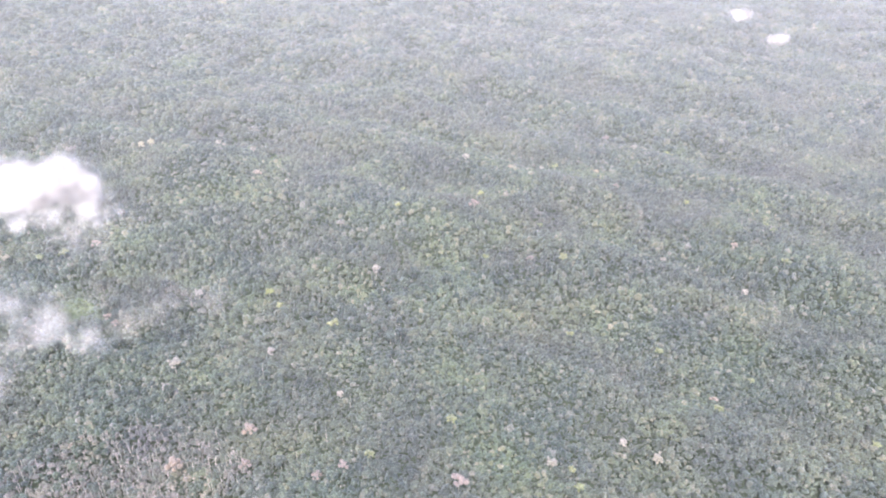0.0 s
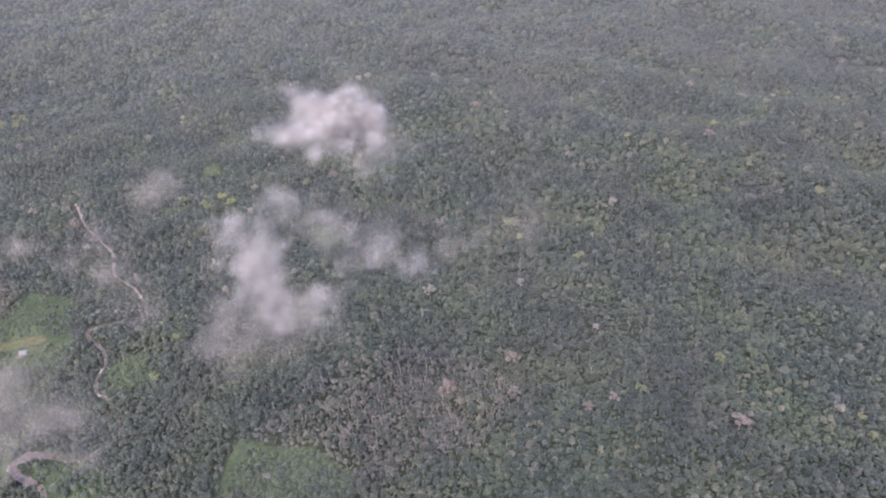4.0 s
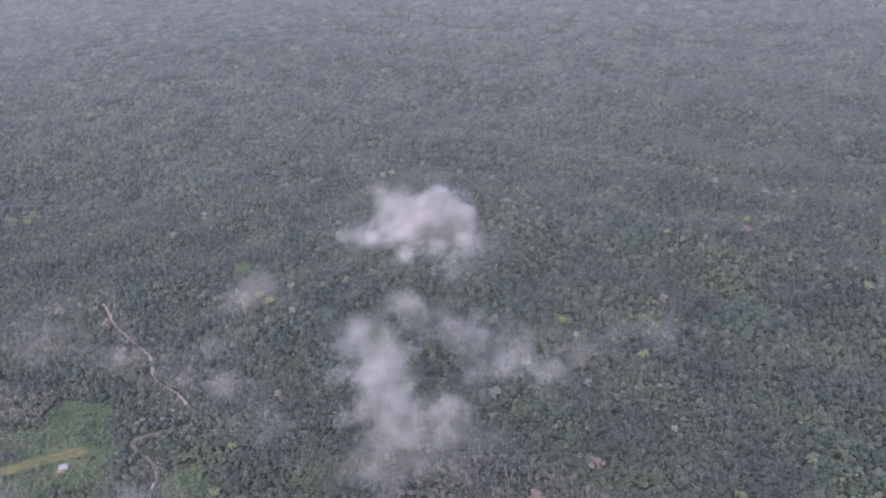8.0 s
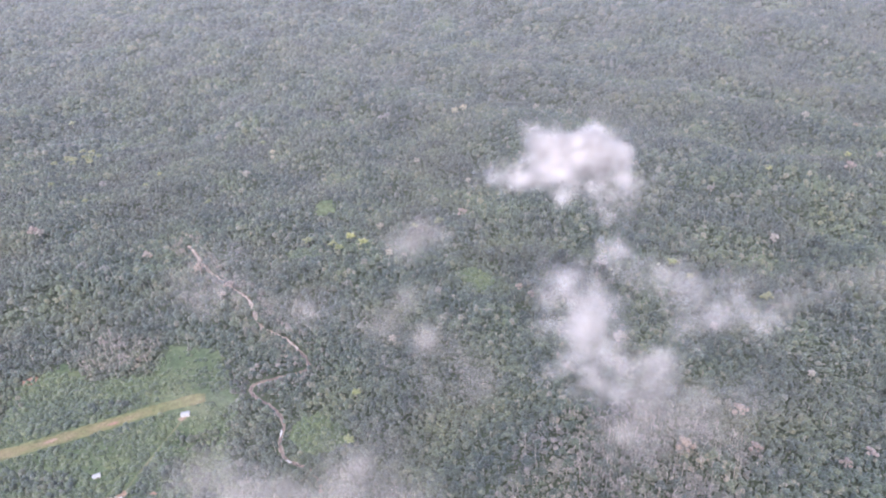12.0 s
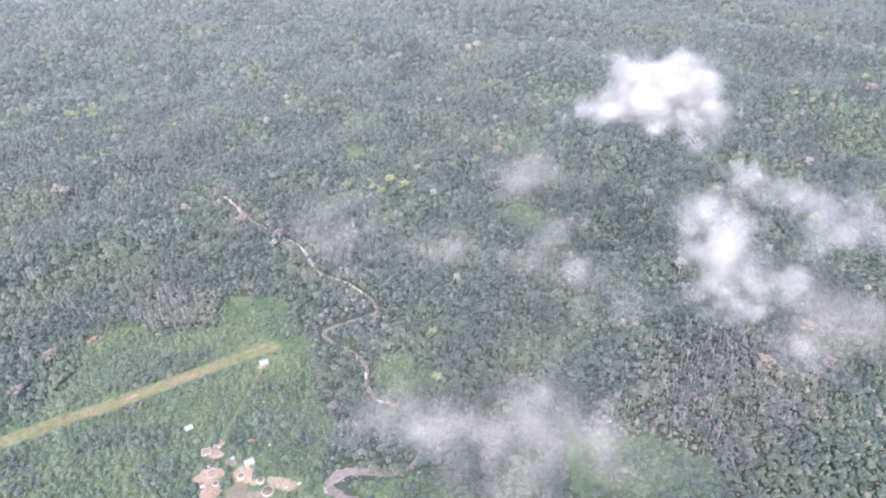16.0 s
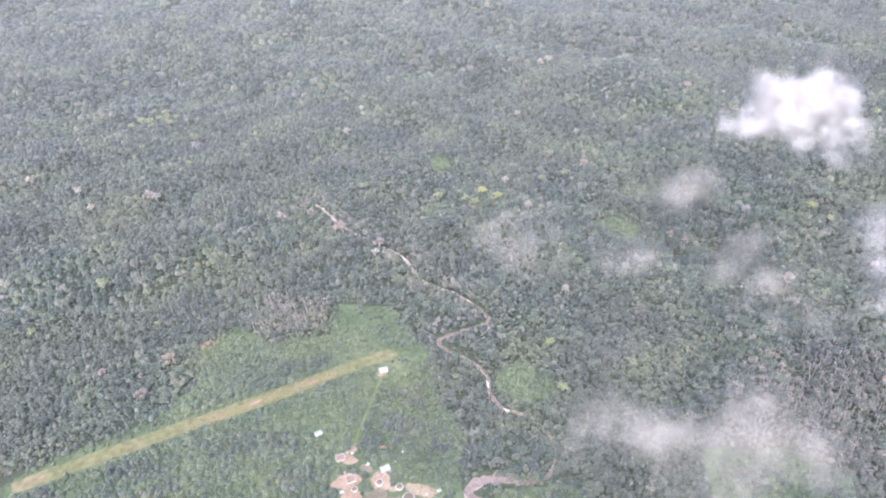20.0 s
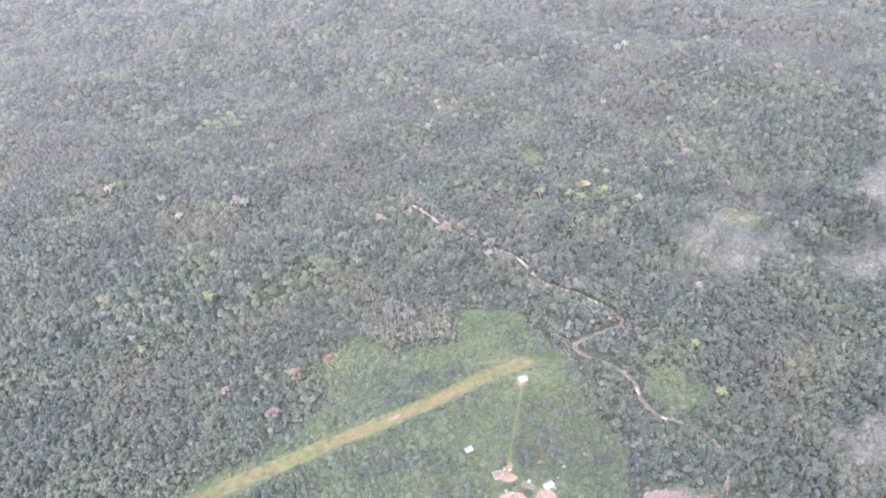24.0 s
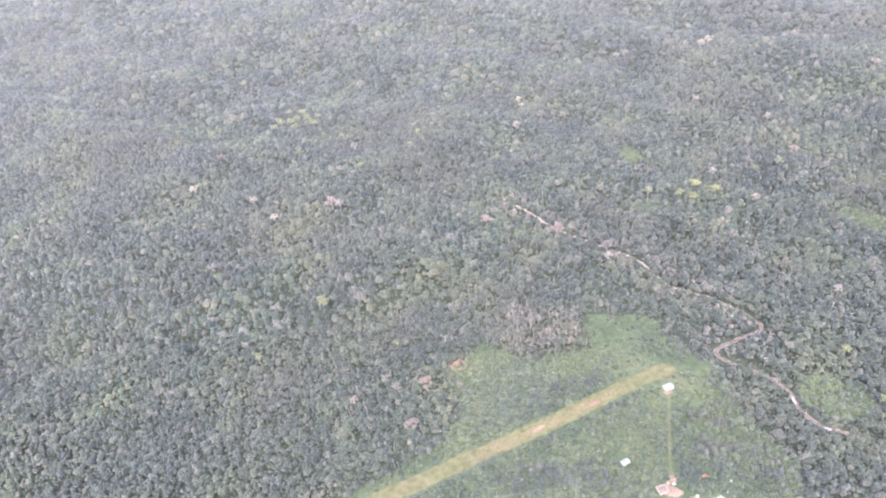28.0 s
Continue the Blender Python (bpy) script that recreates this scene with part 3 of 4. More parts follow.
def bare_trunks(spots, seed):
    """Thin pale trunks with a few short forks, standing up through the canopy."""
    rng = np.random.default_rng(seed)
    v, f = [], []

    def stick(p, q, r0, r1):
        n = sum(len(c) for c in v)
        v.append(np.array([(c[0] + r * math.cos(k * 2.094), c[1] + r * math.sin(k * 2.094), c[2]) for c, r in ((p, r0), (q, r1)) for k in range(3)]))
        f.extend((n + k, n + (k + 1) % 3, n + 3 + (k + 1) % 3, n + 3 + k) for k in range(3))

    for x, y in spots:
        z, tall = float(height(x, y)), rng.uniform(10, 16)
        lean = rng.normal(0, 0.5, 2)
        top = np.array((x + lean[0], y + lean[1], z + tall))
        stick((x, y, z), top, 0.32, 0.2)
        for k in range(rng.integers(2, 5)):
            d = rng.normal(size=3) * (1.6, 1.6, 0.5) + (0, 0, 1.4)
            a = top - (0, 0, rng.uniform(0, 2.5))
            stick(a, a + d, 0.15, 0.08)
    return tagged(solid("bare_trunks", np.vstack(v), np.array(f), BARK), "thin pale bare trunks among the trees", "dead trees", kind="stuff")


x, y, rng = scatter(-420, -300, 440, 310, 3.3, 41)
keep = (inside(FIELD, x, y) | inside(EAST_FIELD, x, y) | inside(GLADES[0], x, y) | inside(GLADES[1], x, y) | inside(GLADES[3], x, y) | inside(GLADES[5], x, y)) & (gap_to(STRIP_LINE, x, y) > 10.5) & (np.hypot((x - 27) / 20, (y - 0) / 11) > 1) & (gap_to(PATH_LINE, x, y) > 3.5)
keep &= (gap_to(RIVER_LINE, x, y) > 12) & ~in_yard(x, y)
keep &= ripple(x, y, 20, 45) + rng.uniform(-0.5, 0.5, len(x)) > -0.4
x, y = x[keep], y[keep]
r = (rng.gamma(3.0, 0.6, len(x)) * (1 + 0.6 * ripple(x, y, 20, 45))).clip(0.5, 4.2)
tagged(crowns("scrub", x, y, r, height(x, y) + 1.3 * r, (1, 5, 6), SHRUB, 42, tall=0.9), "light green regrowth bushes in the clearing", "scrub", kind="stuff")
# darker groves of young trees inside the clearing
GROVES = [(18, -62, 24, 20), (-2, -92, 18, 15), (-150, -110, 70, 18), (-95, -150, 26, 14), (-230, -140, 50, 22), (40, -125, 16, 22), (-60, -215, 60, 30), (-15, -50, 10, 12), (318, -186, 22, 12), (372, -200, 14, 22), (300, -215, 14, 16), (345, -225, 18, 10), (135, -200, 12, 14), (40, -20, 12, 18)]
x, y, rng = scatter(-380, -290, 420, 0, 4.2, 45)
keep = np.zeros(len(x), bool)
for gx0, gy0, ga, gb in GROVES:
    keep |= ((x - gx0) / ga) ** 2 + ((y - gy0) / gb) ** 2 + 0.9 * ripple(x, y, 4, 18) < 0.75
keep |= (ripple(x, y, 40, 30) > 0.5) & (rng.uniform(size=len(x)) < 0.7)
keep &= (inside(FIELD, x, y) | inside(EAST_FIELD, x, y) | inside(GLADES[5], x, y)) & (gap_to(RIVER_LINE, x, y) > 9) & (gap_to(STRIP_LINE, x, y) > 16) & (gap_to(PATH_LINE, x, y) > 6) & ~in_yard(x, y) & (rng.uniform(size=len(x)) < 0.8)
x, y = x[keep], y[keep]
r = rng.gamma(6.0, 0.36, len(x)).clip(1.1, 4.2)
tagged(crowns("grove", x, y, r, height(x, y) + 2 + 1.5 * r, (1, 5, 7, 6), CANOPY, 46, tall=1.0), "groves of darker young trees within the clearing", "grove", kind="stuff")


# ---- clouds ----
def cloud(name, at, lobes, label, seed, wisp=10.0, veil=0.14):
    """A cloud of overlapping soft wisps. Each lobe: its offset across and up in a plane tilted to face the flight's
    view, half width, half height and density.
    A lobe is a heap of smaller puffs, which thin out towards their rims; the air currents tear them into streaks and
    gaps."""
    rng = np.random.default_rng(seed)
    bright, veil = veil >= 0.2, veil * 0.75
    pts, out = [], []
    for across, up, wide, high, thick in lobes:
        total = thick * 3.14 * wide * high / (0.26 * veil * wisp**2)
        puffs = int(8 + wide / 2)
        for n in (rng.dirichlet(np.full(puffs, 1.6)) * total).round().astype(int):
            c = rng.normal(size=3) * (0.46 * wide, 0.3 * wide, 0.44 * high)
            size = rng.uniform(0.4, 0.8)
            q = rng.normal(size=(n, 3)) * 0.5 * size * np.array((wide * 1.2, wide * 0.7, high))
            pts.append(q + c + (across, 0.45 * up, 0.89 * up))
            out.append(q / (0.5 * size * np.array((wide, wide * 0.7, high))) + 0.8 * c / (wide, wide, high))
    p, out = np.vstack(pts), np.vstack(out)
    drift = np.array([ripple(p[:, k], p[:, (k + 1) % 3] + 50 * k, p[:, (k + 2) % 3], 17) for k in range(3)]).T
    curl = np.array([ripple(p[:, (k + 1) % 3] + 90 * k, p[:, k], p[:, (k + 2) % 3], 6) for k in range(3)]).T
    p = p + drift * (5.0, 4.0, 3.2) + curl * (1.8, 1.5, 1.2)
    n = len(p)
    a = rng.normal(size=(n, 3)) * (1, 1, 0.8)
    a /= np.linalg.norm(a, axis=1)[:, None]
    b = np.cross(a, rng.normal(size=(n, 3)))
    b /= np.linalg.norm(b, axis=1)[:, None]
    s = wisp * rng.uniform(0.6, 1.75, (n, 1))
    rim = [p + s * (math.cos(k * 1.0472) * a + math.sin(k * 1.0472) * b) for k in range(6)]
    v = np.stack([p, *rim], 1).reshape(-1, 3)
    f = (7 * np.arange(n)[:, None, None] + np.array([(0, k + 1, (k + 1) % 6 + 1) for k in range(6)])[None]).reshape(-1, 3)
    ob = solid(name, v, f, VAPOUR if bright else MIST)
    full = veil * np.clip(1.0 + 0.5 * ripple(p[:, 0] + 300, p[:, 1], p[:, 2], 13), 0.35, 1.8)
    thick = np.zeros((n, 7), np.float32)
    thick[:, 0] = full
    ob.data.attributes.new("thickness", "FLOAT", "POINT").data.foreach_set("value", thick.ravel())
    face = 0.5 * out + (-0.1, -0.4, 0.9)
    face /= np.linalg.norm(face, axis=1)[:, None]
    ob.data.attributes.new("outward", "FLOAT_VECTOR", "POINT").data.foreach_set("vector", np.repeat(face, 7, 0).astype(np.float32).ravel())
    ob.location = at
    return tagged(ob, label, "cloud", "low clouds over the forest", "stuff")


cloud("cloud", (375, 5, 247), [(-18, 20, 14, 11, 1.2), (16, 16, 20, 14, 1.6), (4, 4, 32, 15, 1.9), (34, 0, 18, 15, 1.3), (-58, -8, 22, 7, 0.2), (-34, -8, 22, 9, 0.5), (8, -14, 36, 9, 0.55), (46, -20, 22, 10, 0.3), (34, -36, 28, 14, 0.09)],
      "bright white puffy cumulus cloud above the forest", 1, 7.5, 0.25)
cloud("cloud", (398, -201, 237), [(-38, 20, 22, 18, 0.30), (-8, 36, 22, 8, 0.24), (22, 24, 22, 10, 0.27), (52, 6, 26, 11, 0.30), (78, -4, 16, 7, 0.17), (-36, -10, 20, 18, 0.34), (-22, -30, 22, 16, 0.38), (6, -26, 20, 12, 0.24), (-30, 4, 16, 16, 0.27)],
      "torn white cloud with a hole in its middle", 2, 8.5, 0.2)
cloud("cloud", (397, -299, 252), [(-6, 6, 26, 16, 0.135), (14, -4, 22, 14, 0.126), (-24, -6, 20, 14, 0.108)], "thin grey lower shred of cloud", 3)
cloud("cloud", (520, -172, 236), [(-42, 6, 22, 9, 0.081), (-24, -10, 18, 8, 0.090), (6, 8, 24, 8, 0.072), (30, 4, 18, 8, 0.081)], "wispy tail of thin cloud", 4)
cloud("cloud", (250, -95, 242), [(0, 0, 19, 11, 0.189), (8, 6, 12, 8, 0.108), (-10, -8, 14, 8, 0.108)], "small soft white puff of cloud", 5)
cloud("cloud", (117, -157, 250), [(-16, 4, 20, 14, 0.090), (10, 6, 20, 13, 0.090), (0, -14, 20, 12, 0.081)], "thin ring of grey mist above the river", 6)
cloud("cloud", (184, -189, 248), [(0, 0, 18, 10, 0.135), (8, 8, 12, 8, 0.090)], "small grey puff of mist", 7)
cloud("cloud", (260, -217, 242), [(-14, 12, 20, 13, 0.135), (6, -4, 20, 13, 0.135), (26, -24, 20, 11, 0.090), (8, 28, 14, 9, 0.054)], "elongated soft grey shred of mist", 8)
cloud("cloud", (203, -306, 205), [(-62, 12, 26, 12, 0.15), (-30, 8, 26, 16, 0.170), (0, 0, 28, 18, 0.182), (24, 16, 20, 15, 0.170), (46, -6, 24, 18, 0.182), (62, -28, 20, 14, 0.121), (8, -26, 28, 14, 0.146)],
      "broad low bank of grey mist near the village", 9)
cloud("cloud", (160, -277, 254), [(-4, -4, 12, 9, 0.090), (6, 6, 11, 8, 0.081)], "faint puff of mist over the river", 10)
FAR_CLOUDS = [(-1382, 3115, 380, 130), (-1160, 3214, 366, 70), (-388, 3442, 305, 68), (56, 3282, 245, 53), (187, 3511, 290, 50), (323, 3221, 245, 92), (641, 3508, 273, 130), (564, 3005, 245, 27), (490, 1972, 245, 43), (919, 3348, 245, 96), (1377, 3394, 257, 62), (1678, 3143, 245, 54), (1737, 2925, 245, 40), (2055, 3160, 249, 43), (2121, 3029, 245, 67), (1020, 1080, 245, 22), (1315, 494, 245, 13), (1341, 668, 245, 15)]
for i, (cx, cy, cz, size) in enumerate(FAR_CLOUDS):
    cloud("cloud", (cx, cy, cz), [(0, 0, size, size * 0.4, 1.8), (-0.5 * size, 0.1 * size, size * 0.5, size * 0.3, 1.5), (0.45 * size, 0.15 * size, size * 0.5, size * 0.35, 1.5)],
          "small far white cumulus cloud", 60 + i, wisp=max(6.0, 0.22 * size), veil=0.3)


def haze(layers, veil):
    """The thin haze of damp air over the forest, imitated by layered sheets below the clouds, more opaque with distance
    from the flight path.
    """
    gx, gy = np.meshgrid(np.arange(-4200, 6001, 100.0), np.arange(-300, 5401, 100.0))
    rows, columns = gx.shape
    k = np.arange((rows - 1) * columns).reshape(rows - 1, columns)[:, :-1].ravel()
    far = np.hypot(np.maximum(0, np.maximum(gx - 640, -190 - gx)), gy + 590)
    for q in range(layers):
        z = height(gx, gy).clip(0, None) + 30 + 140 * (q + 0.5) / layers + 10 * ripple(gx, gy, 90 * q, 700)
        z = np.maximum(np.minimum(z, 212 + 6 * q), height(gx, gy) + 40 + 10 * q)
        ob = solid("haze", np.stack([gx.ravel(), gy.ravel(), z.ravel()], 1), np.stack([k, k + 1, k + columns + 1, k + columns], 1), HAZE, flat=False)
        # opacity by distance from the flight path paints the fading of far land
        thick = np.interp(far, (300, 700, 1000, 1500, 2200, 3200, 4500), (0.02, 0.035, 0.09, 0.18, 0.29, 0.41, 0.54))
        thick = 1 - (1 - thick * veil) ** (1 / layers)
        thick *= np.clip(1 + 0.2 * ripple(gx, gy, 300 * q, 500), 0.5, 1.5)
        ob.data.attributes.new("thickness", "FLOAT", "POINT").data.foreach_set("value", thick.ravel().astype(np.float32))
        tagged(ob, "thin pale sheet imitating distance haze over the forest", "haze", kind="stuff")


haze(4, 1.0)


# ---- village ----
def box_mesh(x0, y0, z0, x1, y1, z1):
    bm = bmesh.new()
    bmesh.ops.create_cube(bm, size=1, matrix=Matrix.LocRotScale(((x0 + x1) / 2, (y0 + y1) / 2, (z0 + z1) / 2), None, (x1 - x0, y1 - y0, z1 - z0)))
    return bm


def slab(points, thick):
    """A flat panel on four corners, thickened downwards."""
    bm = bmesh.new()
    top = [bm.verts.new(p) for p in points]
    low = [bm.verts.new((p[0], p[1], p[2] - thick)) for p in points]
    bm.faces.new(top)
    bm.faces.new(low[::-1])
    for k in range(len(points)):
        bm.faces.new((top[k], low[k], low[(k + 1) % len(points)], top[(k + 1) % len(points)]))
    bmesh.ops.recalc_face_normals(bm, faces=bm.faces)
    return bm


def house(at, long, wide, tall, turn, roof, wall, label, rise=1.1, walls=True, fascia=False):
    """A gabled house: walls or posts, two roof slopes, a ridge cap and a door."""
    h = root("house", *at, turn)
    a, b, e = long / 2, wide / 2, 0.5
    if walls:
        part("wall", box_mesh(-a, -b, 0, a, -b + 0.15, tall), wall, h)
        part("wall", box_mesh(-a, b - 0.15, 0, a, b, tall), wall, h)
        part("wall", box_mesh(-a, -b + 0.15, 0, -a + 0.15, b - 0.15, tall), wall, h)
        part("wall", box_mesh(a - 0.15, -b + 0.15, 0, a, b - 0.15, tall), wall, h)
        part("door", box_mesh(-0.5, -b - 0.06, 0, 0.5, -b - 0.005, 2.0), WOOD, h, "dark wooden door")
        part("window", box_mesh(a * 0.45, -b - 0.05, 1.0, a * 0.45 + 1.0, -b - 0.005, 1.9), WOOD, h, "dark wooden shutter")
    else:
        for px in (-a, 0, a):
            for py in (-b, b):
                part("post", box_mesh(px - 0.1, py - 0.1, 0, px + 0.1, py + 0.1, tall), WOOD, h)
    sheets = max(3, int(long / 1.6))
    for side in (-1, 1):
        for k in range(sheets):
            u0, u1 = -a - e + (long + 2 * e) * k / sheets, -a - e + (long + 2 * e) * (k + 1) / sheets - 0.03
            lift = 0.02 * (k % 2)
            part("roof_sheet", slab([(u0, side * (b + e), tall - 0.12 + lift), (u1, side * (b + e), tall - 0.12 + lift), (u1, side * 0.04, tall + rise + lift), (u0, side * 0.04, tall + rise + lift)][::side], 0.06), roof, h)
    if fascia:
        for side in (-1, 1):
            part("fascia", box_mesh(-a - e - 0.3, side * (b + e) - 0.35, tall - 0.1, a + e + 0.3, side * (b + e) + 0.35, tall + 0.12), PALM, h, "pale board along the eaves")
            part("fascia", box_mesh(side * (a + e) - 0.35, -b - e + 0.36, tall + 0.2, side * (a + e) + 0.35, b + e - 0.36, tall + rise + 0.12), PALM, h, "pale board along the gable")
    part("ridge_cap", box_mesh(-a - e, -0.18, tall + rise + 0.02, a + e, 0.18, tall + rise + 0.1), roof, h)
    return tagged(h, label, "house", "village houses")


def round_hut(at, radius, rim, label, turn=0):
    """A round hut: a ring of wall under a low cone of thatch with a pale band of fresh palm at the eaves and a smoke hole."""
    h = root("round_hut", *at, turn)

    def ring(name, r0, z0, r1, z1, thick, material, text=""):
        bm, n = bmesh.new(), 20
        v = [[bm.verts.new(((r * math.cos(k * 6.2832 / n)), (r * math.sin(k * 6.2832 / n)), z)) for k in range(n)] for r, z in ((r0, z0), (r1, z1), (r1, z1 - thick), (r0, z0 - thick))]
        for k in range(n):
            for q in range(4):
                bm.faces.new((v[q][k], v[q][(k + 1) % n], v[(q + 1) % 4][(k + 1) % n], v[(q + 1) % 4][k]))
        bmesh.ops.recalc_face_normals(bm, faces=bm.faces)
        part(name, bm, material, h, text)

    ring("wall", radius * 0.86, 2.0, radius * 0.82, 2.0, 2.0, PLASTER)
    ring("thatch", radius * 0.12, 2.2 + radius * 0.42, radius * (1 - rim), 2.2 + radius * 0.42 * rim, 0.2, THATCH, "weathered brown palm thatch")
    ring("eaves", radius * (1 - rim) + 0.02, 2.22 + radius * 0.42 * rim, radius * 1.04, 2.05, 0.2, PALM, "pale bleached palm eaves")
    part("smoke_cap", box_mesh(-0.3, -0.3, 2.2 + radius * 0.38, 0.3, 0.3, 2.3 + radius * 0.5), WOOD, h)
    return tagged(h, label, "hut", "round village huts")


def shelter(at, size, turn, material, label):
    """A small lean-to: a sheet roof on four posts."""
    h = root("shelter", *at, turn)
    a = size / 2
    for px in (-a, a):
        for py in (-a * 0.7, a * 0.7):
            part("post", box_mesh(px - 0.07, py - 0.07, 0, px + 0.07, py + 0.07, 2.0 + 0.2 * (py > 0)), WOOD, h)
    part("roof_sheet", slab([(-a - 0.3, -a * 0.7 - 0.3, 2.0), (a + 0.3, -a * 0.7 - 0.3, 2.0), (a + 0.3, a * 0.7 + 0.3, 2.35), (-a - 0.3, a * 0.7 + 0.3, 2.35)], 0.08), material, h)
    return tagged(h, label, "shelter", "small village shelters")


house((-11, -22), 8.0, 6.0, 3.0, 14, TIN, PLASTER, "white sheet-metal shed beside the end of the airstrip")
house((-72, -100), 6.6, 4.6, 2.4, 24, TIN, PLASTER, "small white metal-roofed house alone in the clearing")
house((-49, -131), 7.2, 6.4, 2.4, 12, RUST, PLASTER, "square house with a brownish roof edged in pale boards", 0.7, fascia=True)
house((-38, -156), 7.6, 6.8, 2.6, 14, RUST, PLASTER, "pinkish brown house on bare earth edged in pale boards", 0.7, fascia=True)
house((-7, -147), 8.0, 5.4, 2.6, 22, TIN, PLASTER, "bright white metal-roofed house in the village")
round_hut((-12, -162), 3.8, 0.34, "round hut with brown thatch and pale eaves")
round_hut((6, -168), 3.8, 0.34, "round hut with brown thatch and pale eaves")
round_hut((14, -180), 5.4, 0.16, "large round communal hut with pinkish brown thatch")
round_hut((-16, -188), 3.2, 0.4, "small round hut with wide pale eaves")
round_hut((17, -191), 3.5, 0.4, "round hut with wide pale eaves at the yard's edge")
round_hut((-34, -167), 3.0, 0.3, "small round hut of brown thatch")
for at, size, turn, material in (((-38, -127), 2.6, 20, TIN), ((-43, -126), 1.8, 60, PALM), ((-23, -141), 3.0, 50, TIN), ((-2, -151), 1.8, 10, TIN), ((41, -175), 3.2, 30, TIN), ((-45, -169), 3.4, 15, TIN), ((0, -188), 3.4, 30, PALM),
                                 ((3, -140), 2.0, 0, TIN), ((12, -148), 1.8, 40, TIN), ((-44, -148), 1.6, 5, TIN), ((9, -130), 1.5, 0, TIN), ((-30, -185), 1.5, 0, PALM), ((-47, -197), 1.7, 20, TIN), ((30, -178), 2.2, 35, PALM), ((-12, -160), 1.4, 0, PALM)):
    shelter(at, size, turn, material, "small bright lean-to roof on posts" if material is TIN else "small pale palm-leaf shelter on posts")


def worn_patch(at, rx, ry, turn, material, label, lift=0.8):
    c, s = math.cos(radians(turn)), math.sin(radians(turn))

    def mask(x, y):
        u, v = (x - at[0]) * c + (y - at[1]) * s, (y - at[1]) * c - (x - at[0]) * s
        return (u / rx) ** 2 + (v / ry) ** 2 + 0.8 * ripple(x, y, 8, 7) < 0.9
    m = max(rx, ry) * 1.4
    return sheet("bare_patch", mask, (at[0] - m, at[1] - m, at[0] + m, at[1] + m), 1.0, material, lift, label, "bare ground")


for i, (at, rx, ry, turn, look_of) in enumerate(YARDS):
    worn_patch(at, rx, ry, turn, {"pink": SOIL, "tan": TAN_SOIL, "dull": DULL_SOIL}[look_of], {"pink": "bare pinkish trodden earth round village houses", "tan": "pale tan trodden earth in the village",
               "dull": "dull brown earth with thin grass"}[look_of], 0.6 + 0.03 * i)
worn_patch((-141, -53), 7, 2.2, 24, SOIL, "pale worn earth on the airstrip")
worn_patch((-84, -31), 7, 2.6, 24, RED_SOIL, "red worn earth across the airstrip")
worn_patch((-190, -72), 8, 2.0, 22, RUNWAY, "worn yellowish grass on the airstrip")
worn_patch((-208, 38), 10, 7, 30, RED_SOIL, "patch of bare reddish soil at the forest edge")
worn_patch((-12, -122), 10, 2.4, 4, RED_SOIL, "strip of bare red soil in the scrub")
worn_patch((27, 0), 18, 9, 8, MEADOW, "smooth light grass past the end of the airstrip", 0.7)
worn_patch((-13, -27), 5, 4, 0, SOIL, "trodden earth round the shed")
worn_patch((95, -52), 1.3, 6, 10, FOAM, "white water of a small rapid in the river")
worn_patch((110, -88), 5, 1.5, -30, FOAM, "white water among rocks in the river")
worn_patch((-38, -122), 6, 4, 30, SOIL, "trodden earth between houses")


# ---- single trees ----
def tube(bm, path, radii, sides=6):
    rings = []
    for p, r in zip(path, radii):
        rings.append([bm.verts.new((p[0] + r * math.cos(k * 6.2832 / sides), p[1] + r * math.sin(k * 6.2832 / sides), p[2])) for k in range(sides)])
    for a, b in zip(rings, rings[1:]):
        for k in range(sides):
            bm.faces.new((a[k], a[(k + 1) % sides], b[(k + 1) % sides], b[k]))
    bm.faces.new(rings[-1])


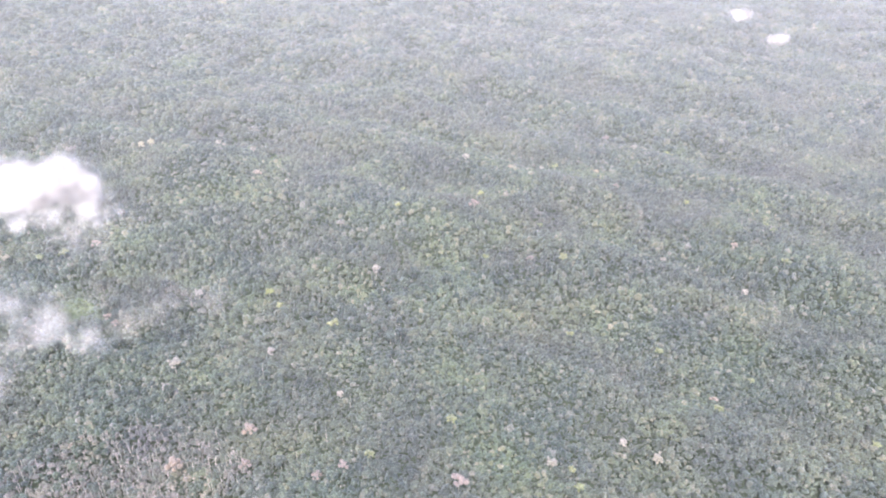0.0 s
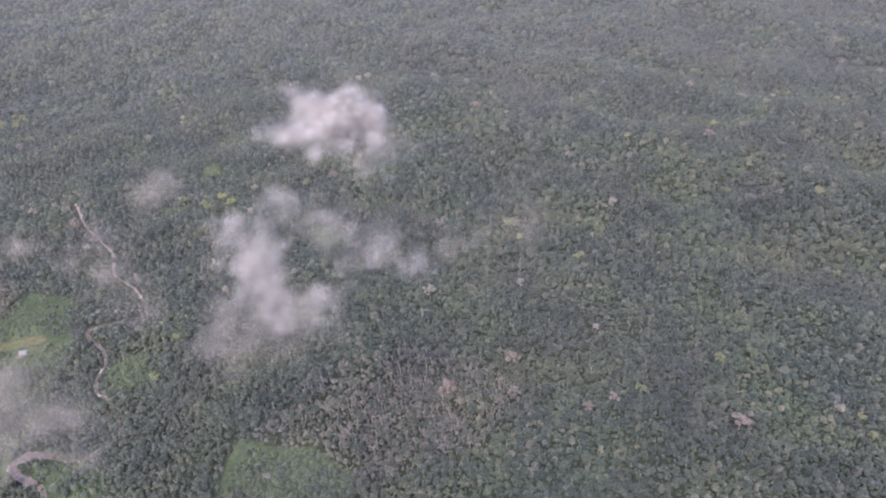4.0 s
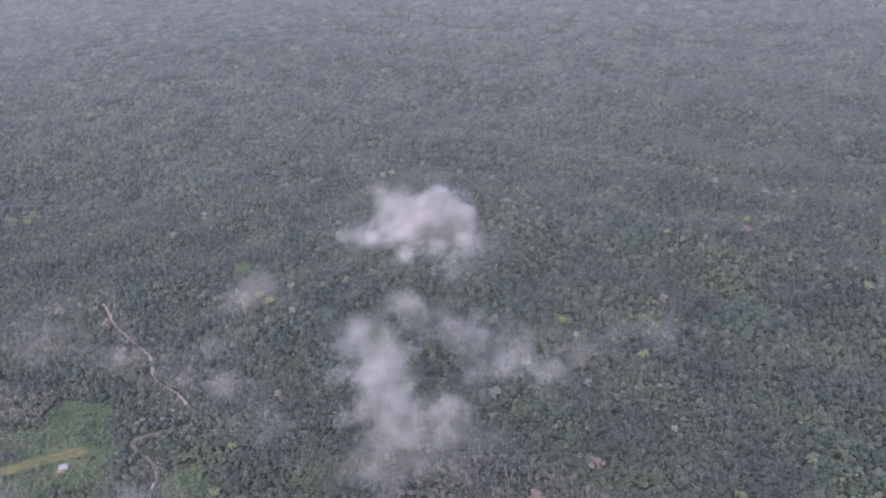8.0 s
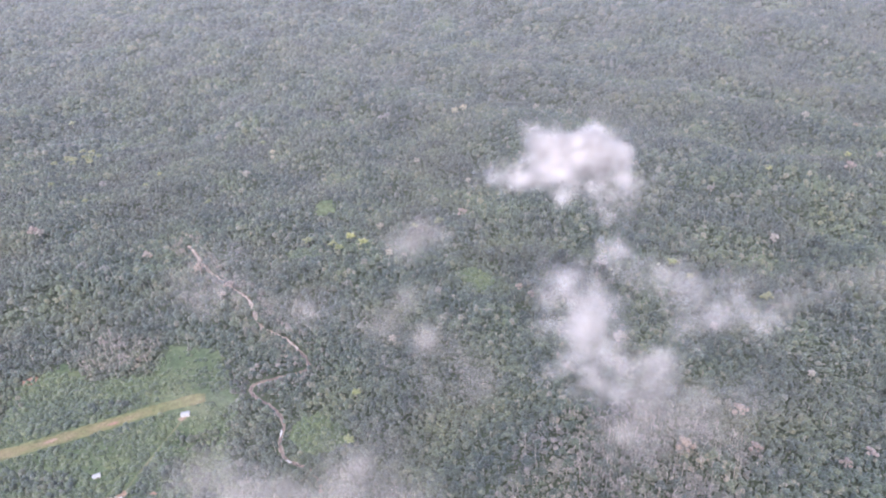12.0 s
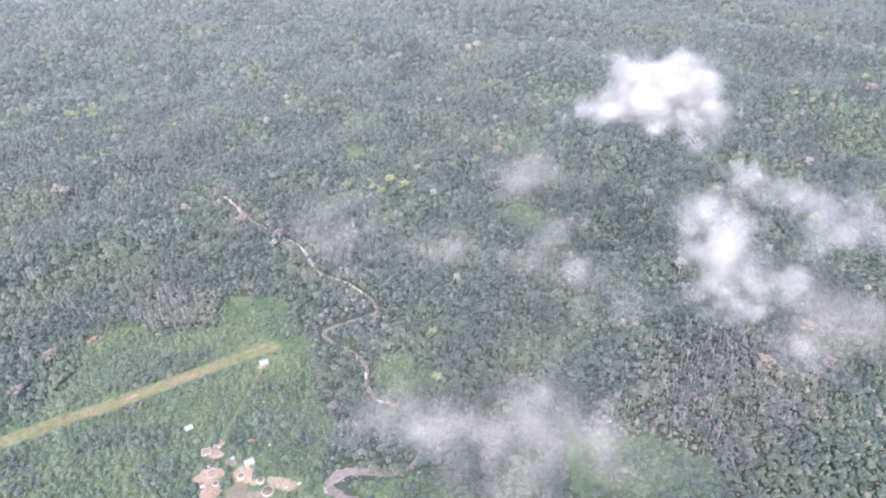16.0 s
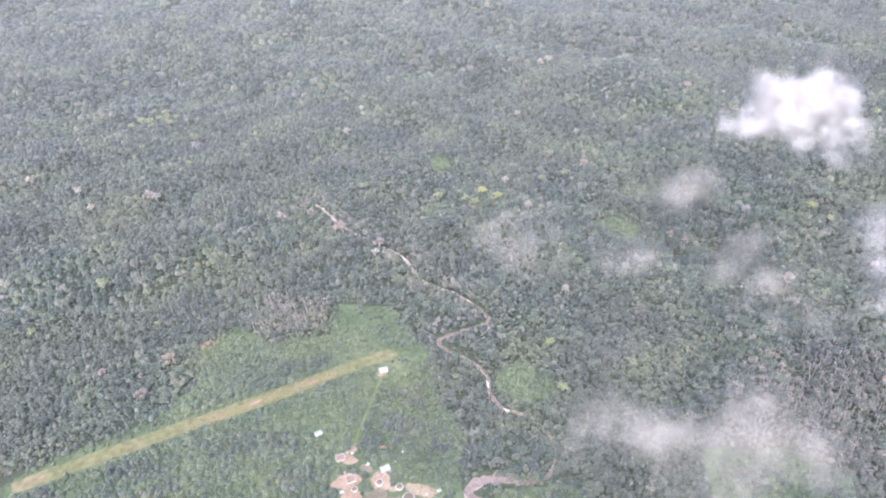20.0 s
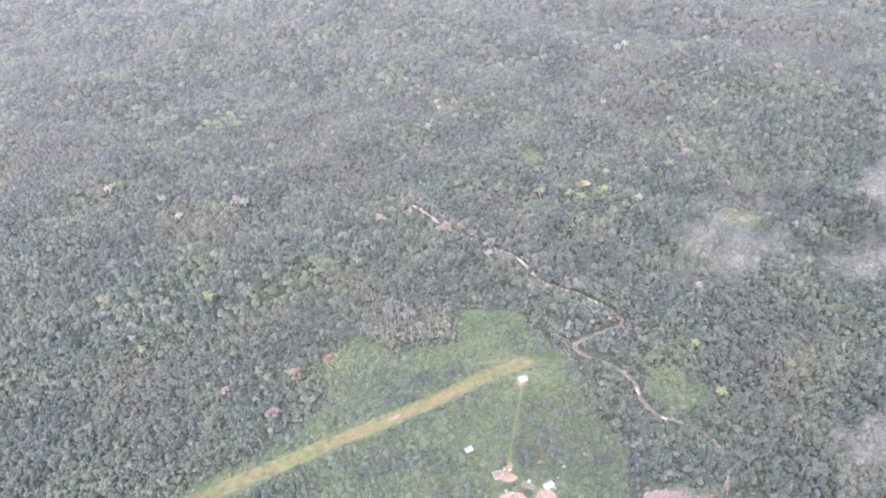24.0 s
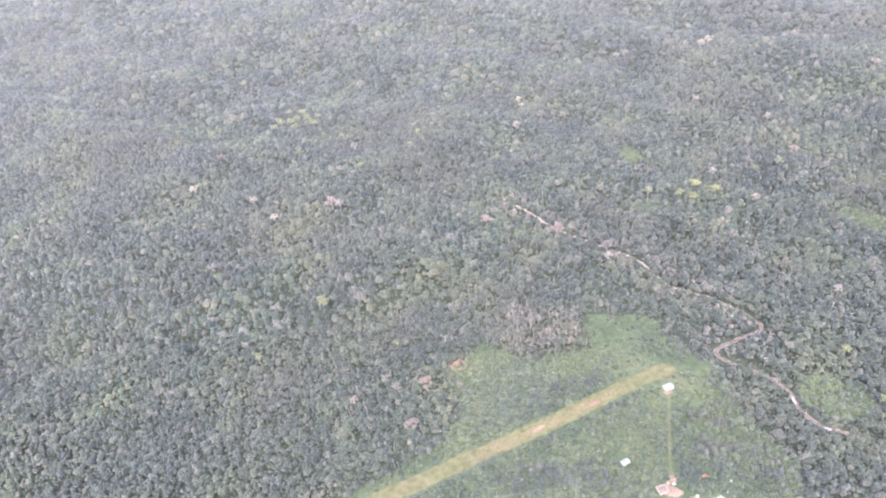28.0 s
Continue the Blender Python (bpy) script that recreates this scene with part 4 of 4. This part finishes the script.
def tree(name, seed, tall, spread, leaves, label, category="tree", bare=False):
    """A forest tree: a tapered trunk, limbs and an uneven crown of leafy clumps, or of bare twigs."""
    rng = np.random.default_rng(seed)
    t = new(name)
    lean = rng.uniform(-0.04, 0.04, 2) * tall
    bm = bmesh.new()
    tube(bm, [(0, 0, -1.0), (lean[0] * 0.4, lean[1] * 0.4, tall * 0.4), (lean[0], lean[1], tall * 0.86)], (0.42, 0.32, 0.16))
    part("trunk", bm, BARK, t, "pale grey trunk")
    ends = []
    for k in range(5):
        a = k * 1.2566 + rng.uniform(-0.4, 0.4)
        z0 = tall * rng.uniform(0.55, 0.78)
        far = spread * rng.uniform(0.55, 0.85)
        end = (lean[0] + far * math.cos(a), lean[1] + far * math.sin(a), min(tall * 0.96, z0 + far * rng.uniform(0.4, 0.8)))
        mid = (lean[0] + 0.45 * far * math.cos(a + 0.15), lean[1] + 0.45 * far * math.sin(a + 0.15), (z0 + end[2]) / 2 + 0.3)
        bm = bmesh.new()
        tube(bm, [(lean[0] * 0.8, lean[1] * 0.8, z0), mid, end], (0.17, 0.12, 0.05), 5)
        part("limb", bm, BARK, t)
        ends.append(end)
    if bare:
        bm = bmesh.new()
        for e in ends:
            for q in range(7):
                d = rng.normal(size=3) * (1.0, 1.0, 0.6) + (0, 0, 0.5)
                tip = np.array(e) + d * spread * 0.3
                tube(bm, [e, tuple((np.array(e) + tip) / 2 + rng.normal(size=3) * 0.15), tuple(tip)], (0.08, 0.07, 0.03), 3)
        tagged(part("twigs", bm, leaves, t, "thin bare pale twigs"), kind="stuff")
    else:
        n = 13
        cx = np.array([e[0] for e in ends] + list(rng.normal(0, spread * 0.4, n - 5)))
        cy = np.array([e[1] for e in ends] + list(rng.normal(0, spread * 0.4, n - 5)))
        cz = np.array([e[2] for e in ends] + list(tall * rng.uniform(0.88, 1.04, n - 5)))
        crown = crowns("crown", cx, cy, spread * rng.uniform(0.26, 0.46, n), cz + spread * 0.25, (1, 6, 9, 8), leaves, seed + 5, 0.8, 0.09, np.full(n, 0.5))
        crown.parent = t
    return tagged(t, label, category)


def plant(kind, spots, group, seed, known=0):
    rng = np.random.default_rng(seed)
    for k, (x, y) in enumerate(spots):
        s = rng.uniform(1.15, 1.5) if k < known else rng.uniform(0.8, 1.2)
        m = Matrix.LocRotScale((x, y, float(height(x, y))), Euler((0, 0, rng.uniform(0, 6.28))), (s, s, s * rng.uniform(0.9, 1.1)))
        if k == 0:
            kind.matrix_basis = m
            continue
        made = copy_thing(kind, m)
        made.matrix_basis = m
    kind["group"] = group


def wild(n, box, seed, poly=None):
    rng, out = np.random.default_rng(seed), []
    while len(out) < n:
        x, y = rng.uniform(box[0], box[2]), rng.uniform(box[1], box[3])
        ax, ay = np.array([x]), np.array([y])
        if wedge(ax, ay, 0)[0] and not clearing(ax, ay)[0] and (poly is None or inside(poly, ax, ay)[0]):
            out.append((x, y))
    return out


bare_trunks(wild(190, (320, -190, 540, -20), 196, DRY_EAST) + wild(55, (-190, 30, -70, 120), 197, DRY_WEST) + wild(260, (-350, -250, 700, 350), 198), 199)
PALE_SPOTS = [(-80, 517), (123, 721), (276, 707), (404, 666), (674, 251), (-341, 343), (445, 62), (135, 714), (261, 698), (-459, 366), (-553, 421), (-331, 531), (-488, 226), (625, 370), (844, 607), (936, -123)]
PINK_SPOTS = [(478, -96), (-69, 230), (-351, 345), (-153, 266), (-256, -42), (541, -48), (831, 406), (-20, 190), (740, -140), (1157, 783), (-240, 10)]
YELLOW_SPOTS = [(-472, 687), (-422, 684), (-445, 660), (-455, 715), (-405, 640), (-430, 705), (-462, 668), (-440, 690), (-418, 662), (-400, 668), (-470, 640), (-436, 640), (-570, 908), (60, 300), (96, 288), (120, 300), (140, 282), (108, 272), (-348, 133), (744, -53), (620, 120), (240, 330), (930, 240)]
tree_kinds = [(tree("pale_tree", 81, 13, 4.6, PALE, "tall tree with a pale cream crown above the canopy"), PALE_SPOTS + wild(26, (-600, -150, 1300, 700), 91), "pale-crowned forest trees"),
              (tree("pink_tree", 82, 12.5, 4.8, PINK, "tree with a dusty pink crown above the canopy"), PINK_SPOTS + wild(16, (-600, -150, 1300, 600), 92), "pink-crowned forest trees"),
              (tree("yellow_tree", 83, 12, 4.8, YELLOW, "tree with a yellowish green crown"), YELLOW_SPOTS + wild(36, (-600, -150, 1300, 700), 93), "yellowish forest trees"),
              (tree("emergent_tree", 84, 15, 5.4, CANOPY, "tall dark green tree rising over the canopy"), wild(60, (-500, -260, 1000, 300), 94), "tall green forest trees"),
              (tree("emergent_tree", 85, 13.5, 6.0, CANOPY, "broad grey-green tree rising over the canopy"), wild(50, (-500, -260, 1000, 300), 95), "tall green forest trees"),
              (tree("dead_tree", 86, 14, 4.2, BARK, "bare dead tree with a pale trunk and twigs", bare=True), wild(45, (320, -190, 540, -20), 96, DRY_EAST) + wild(16, (-190, 30, -70, 120), 97, DRY_WEST) + wild(30, (-250, -200, 700, 300), 98), "bare dead trees")]
for n, (kind, spots, group) in enumerate(tree_kinds):
    plant(kind, spots, group, 100 + n, (len(PALE_SPOTS), len(PINK_SPOTS), len(YELLOW_SPOTS), 0, 0, 0)[n])
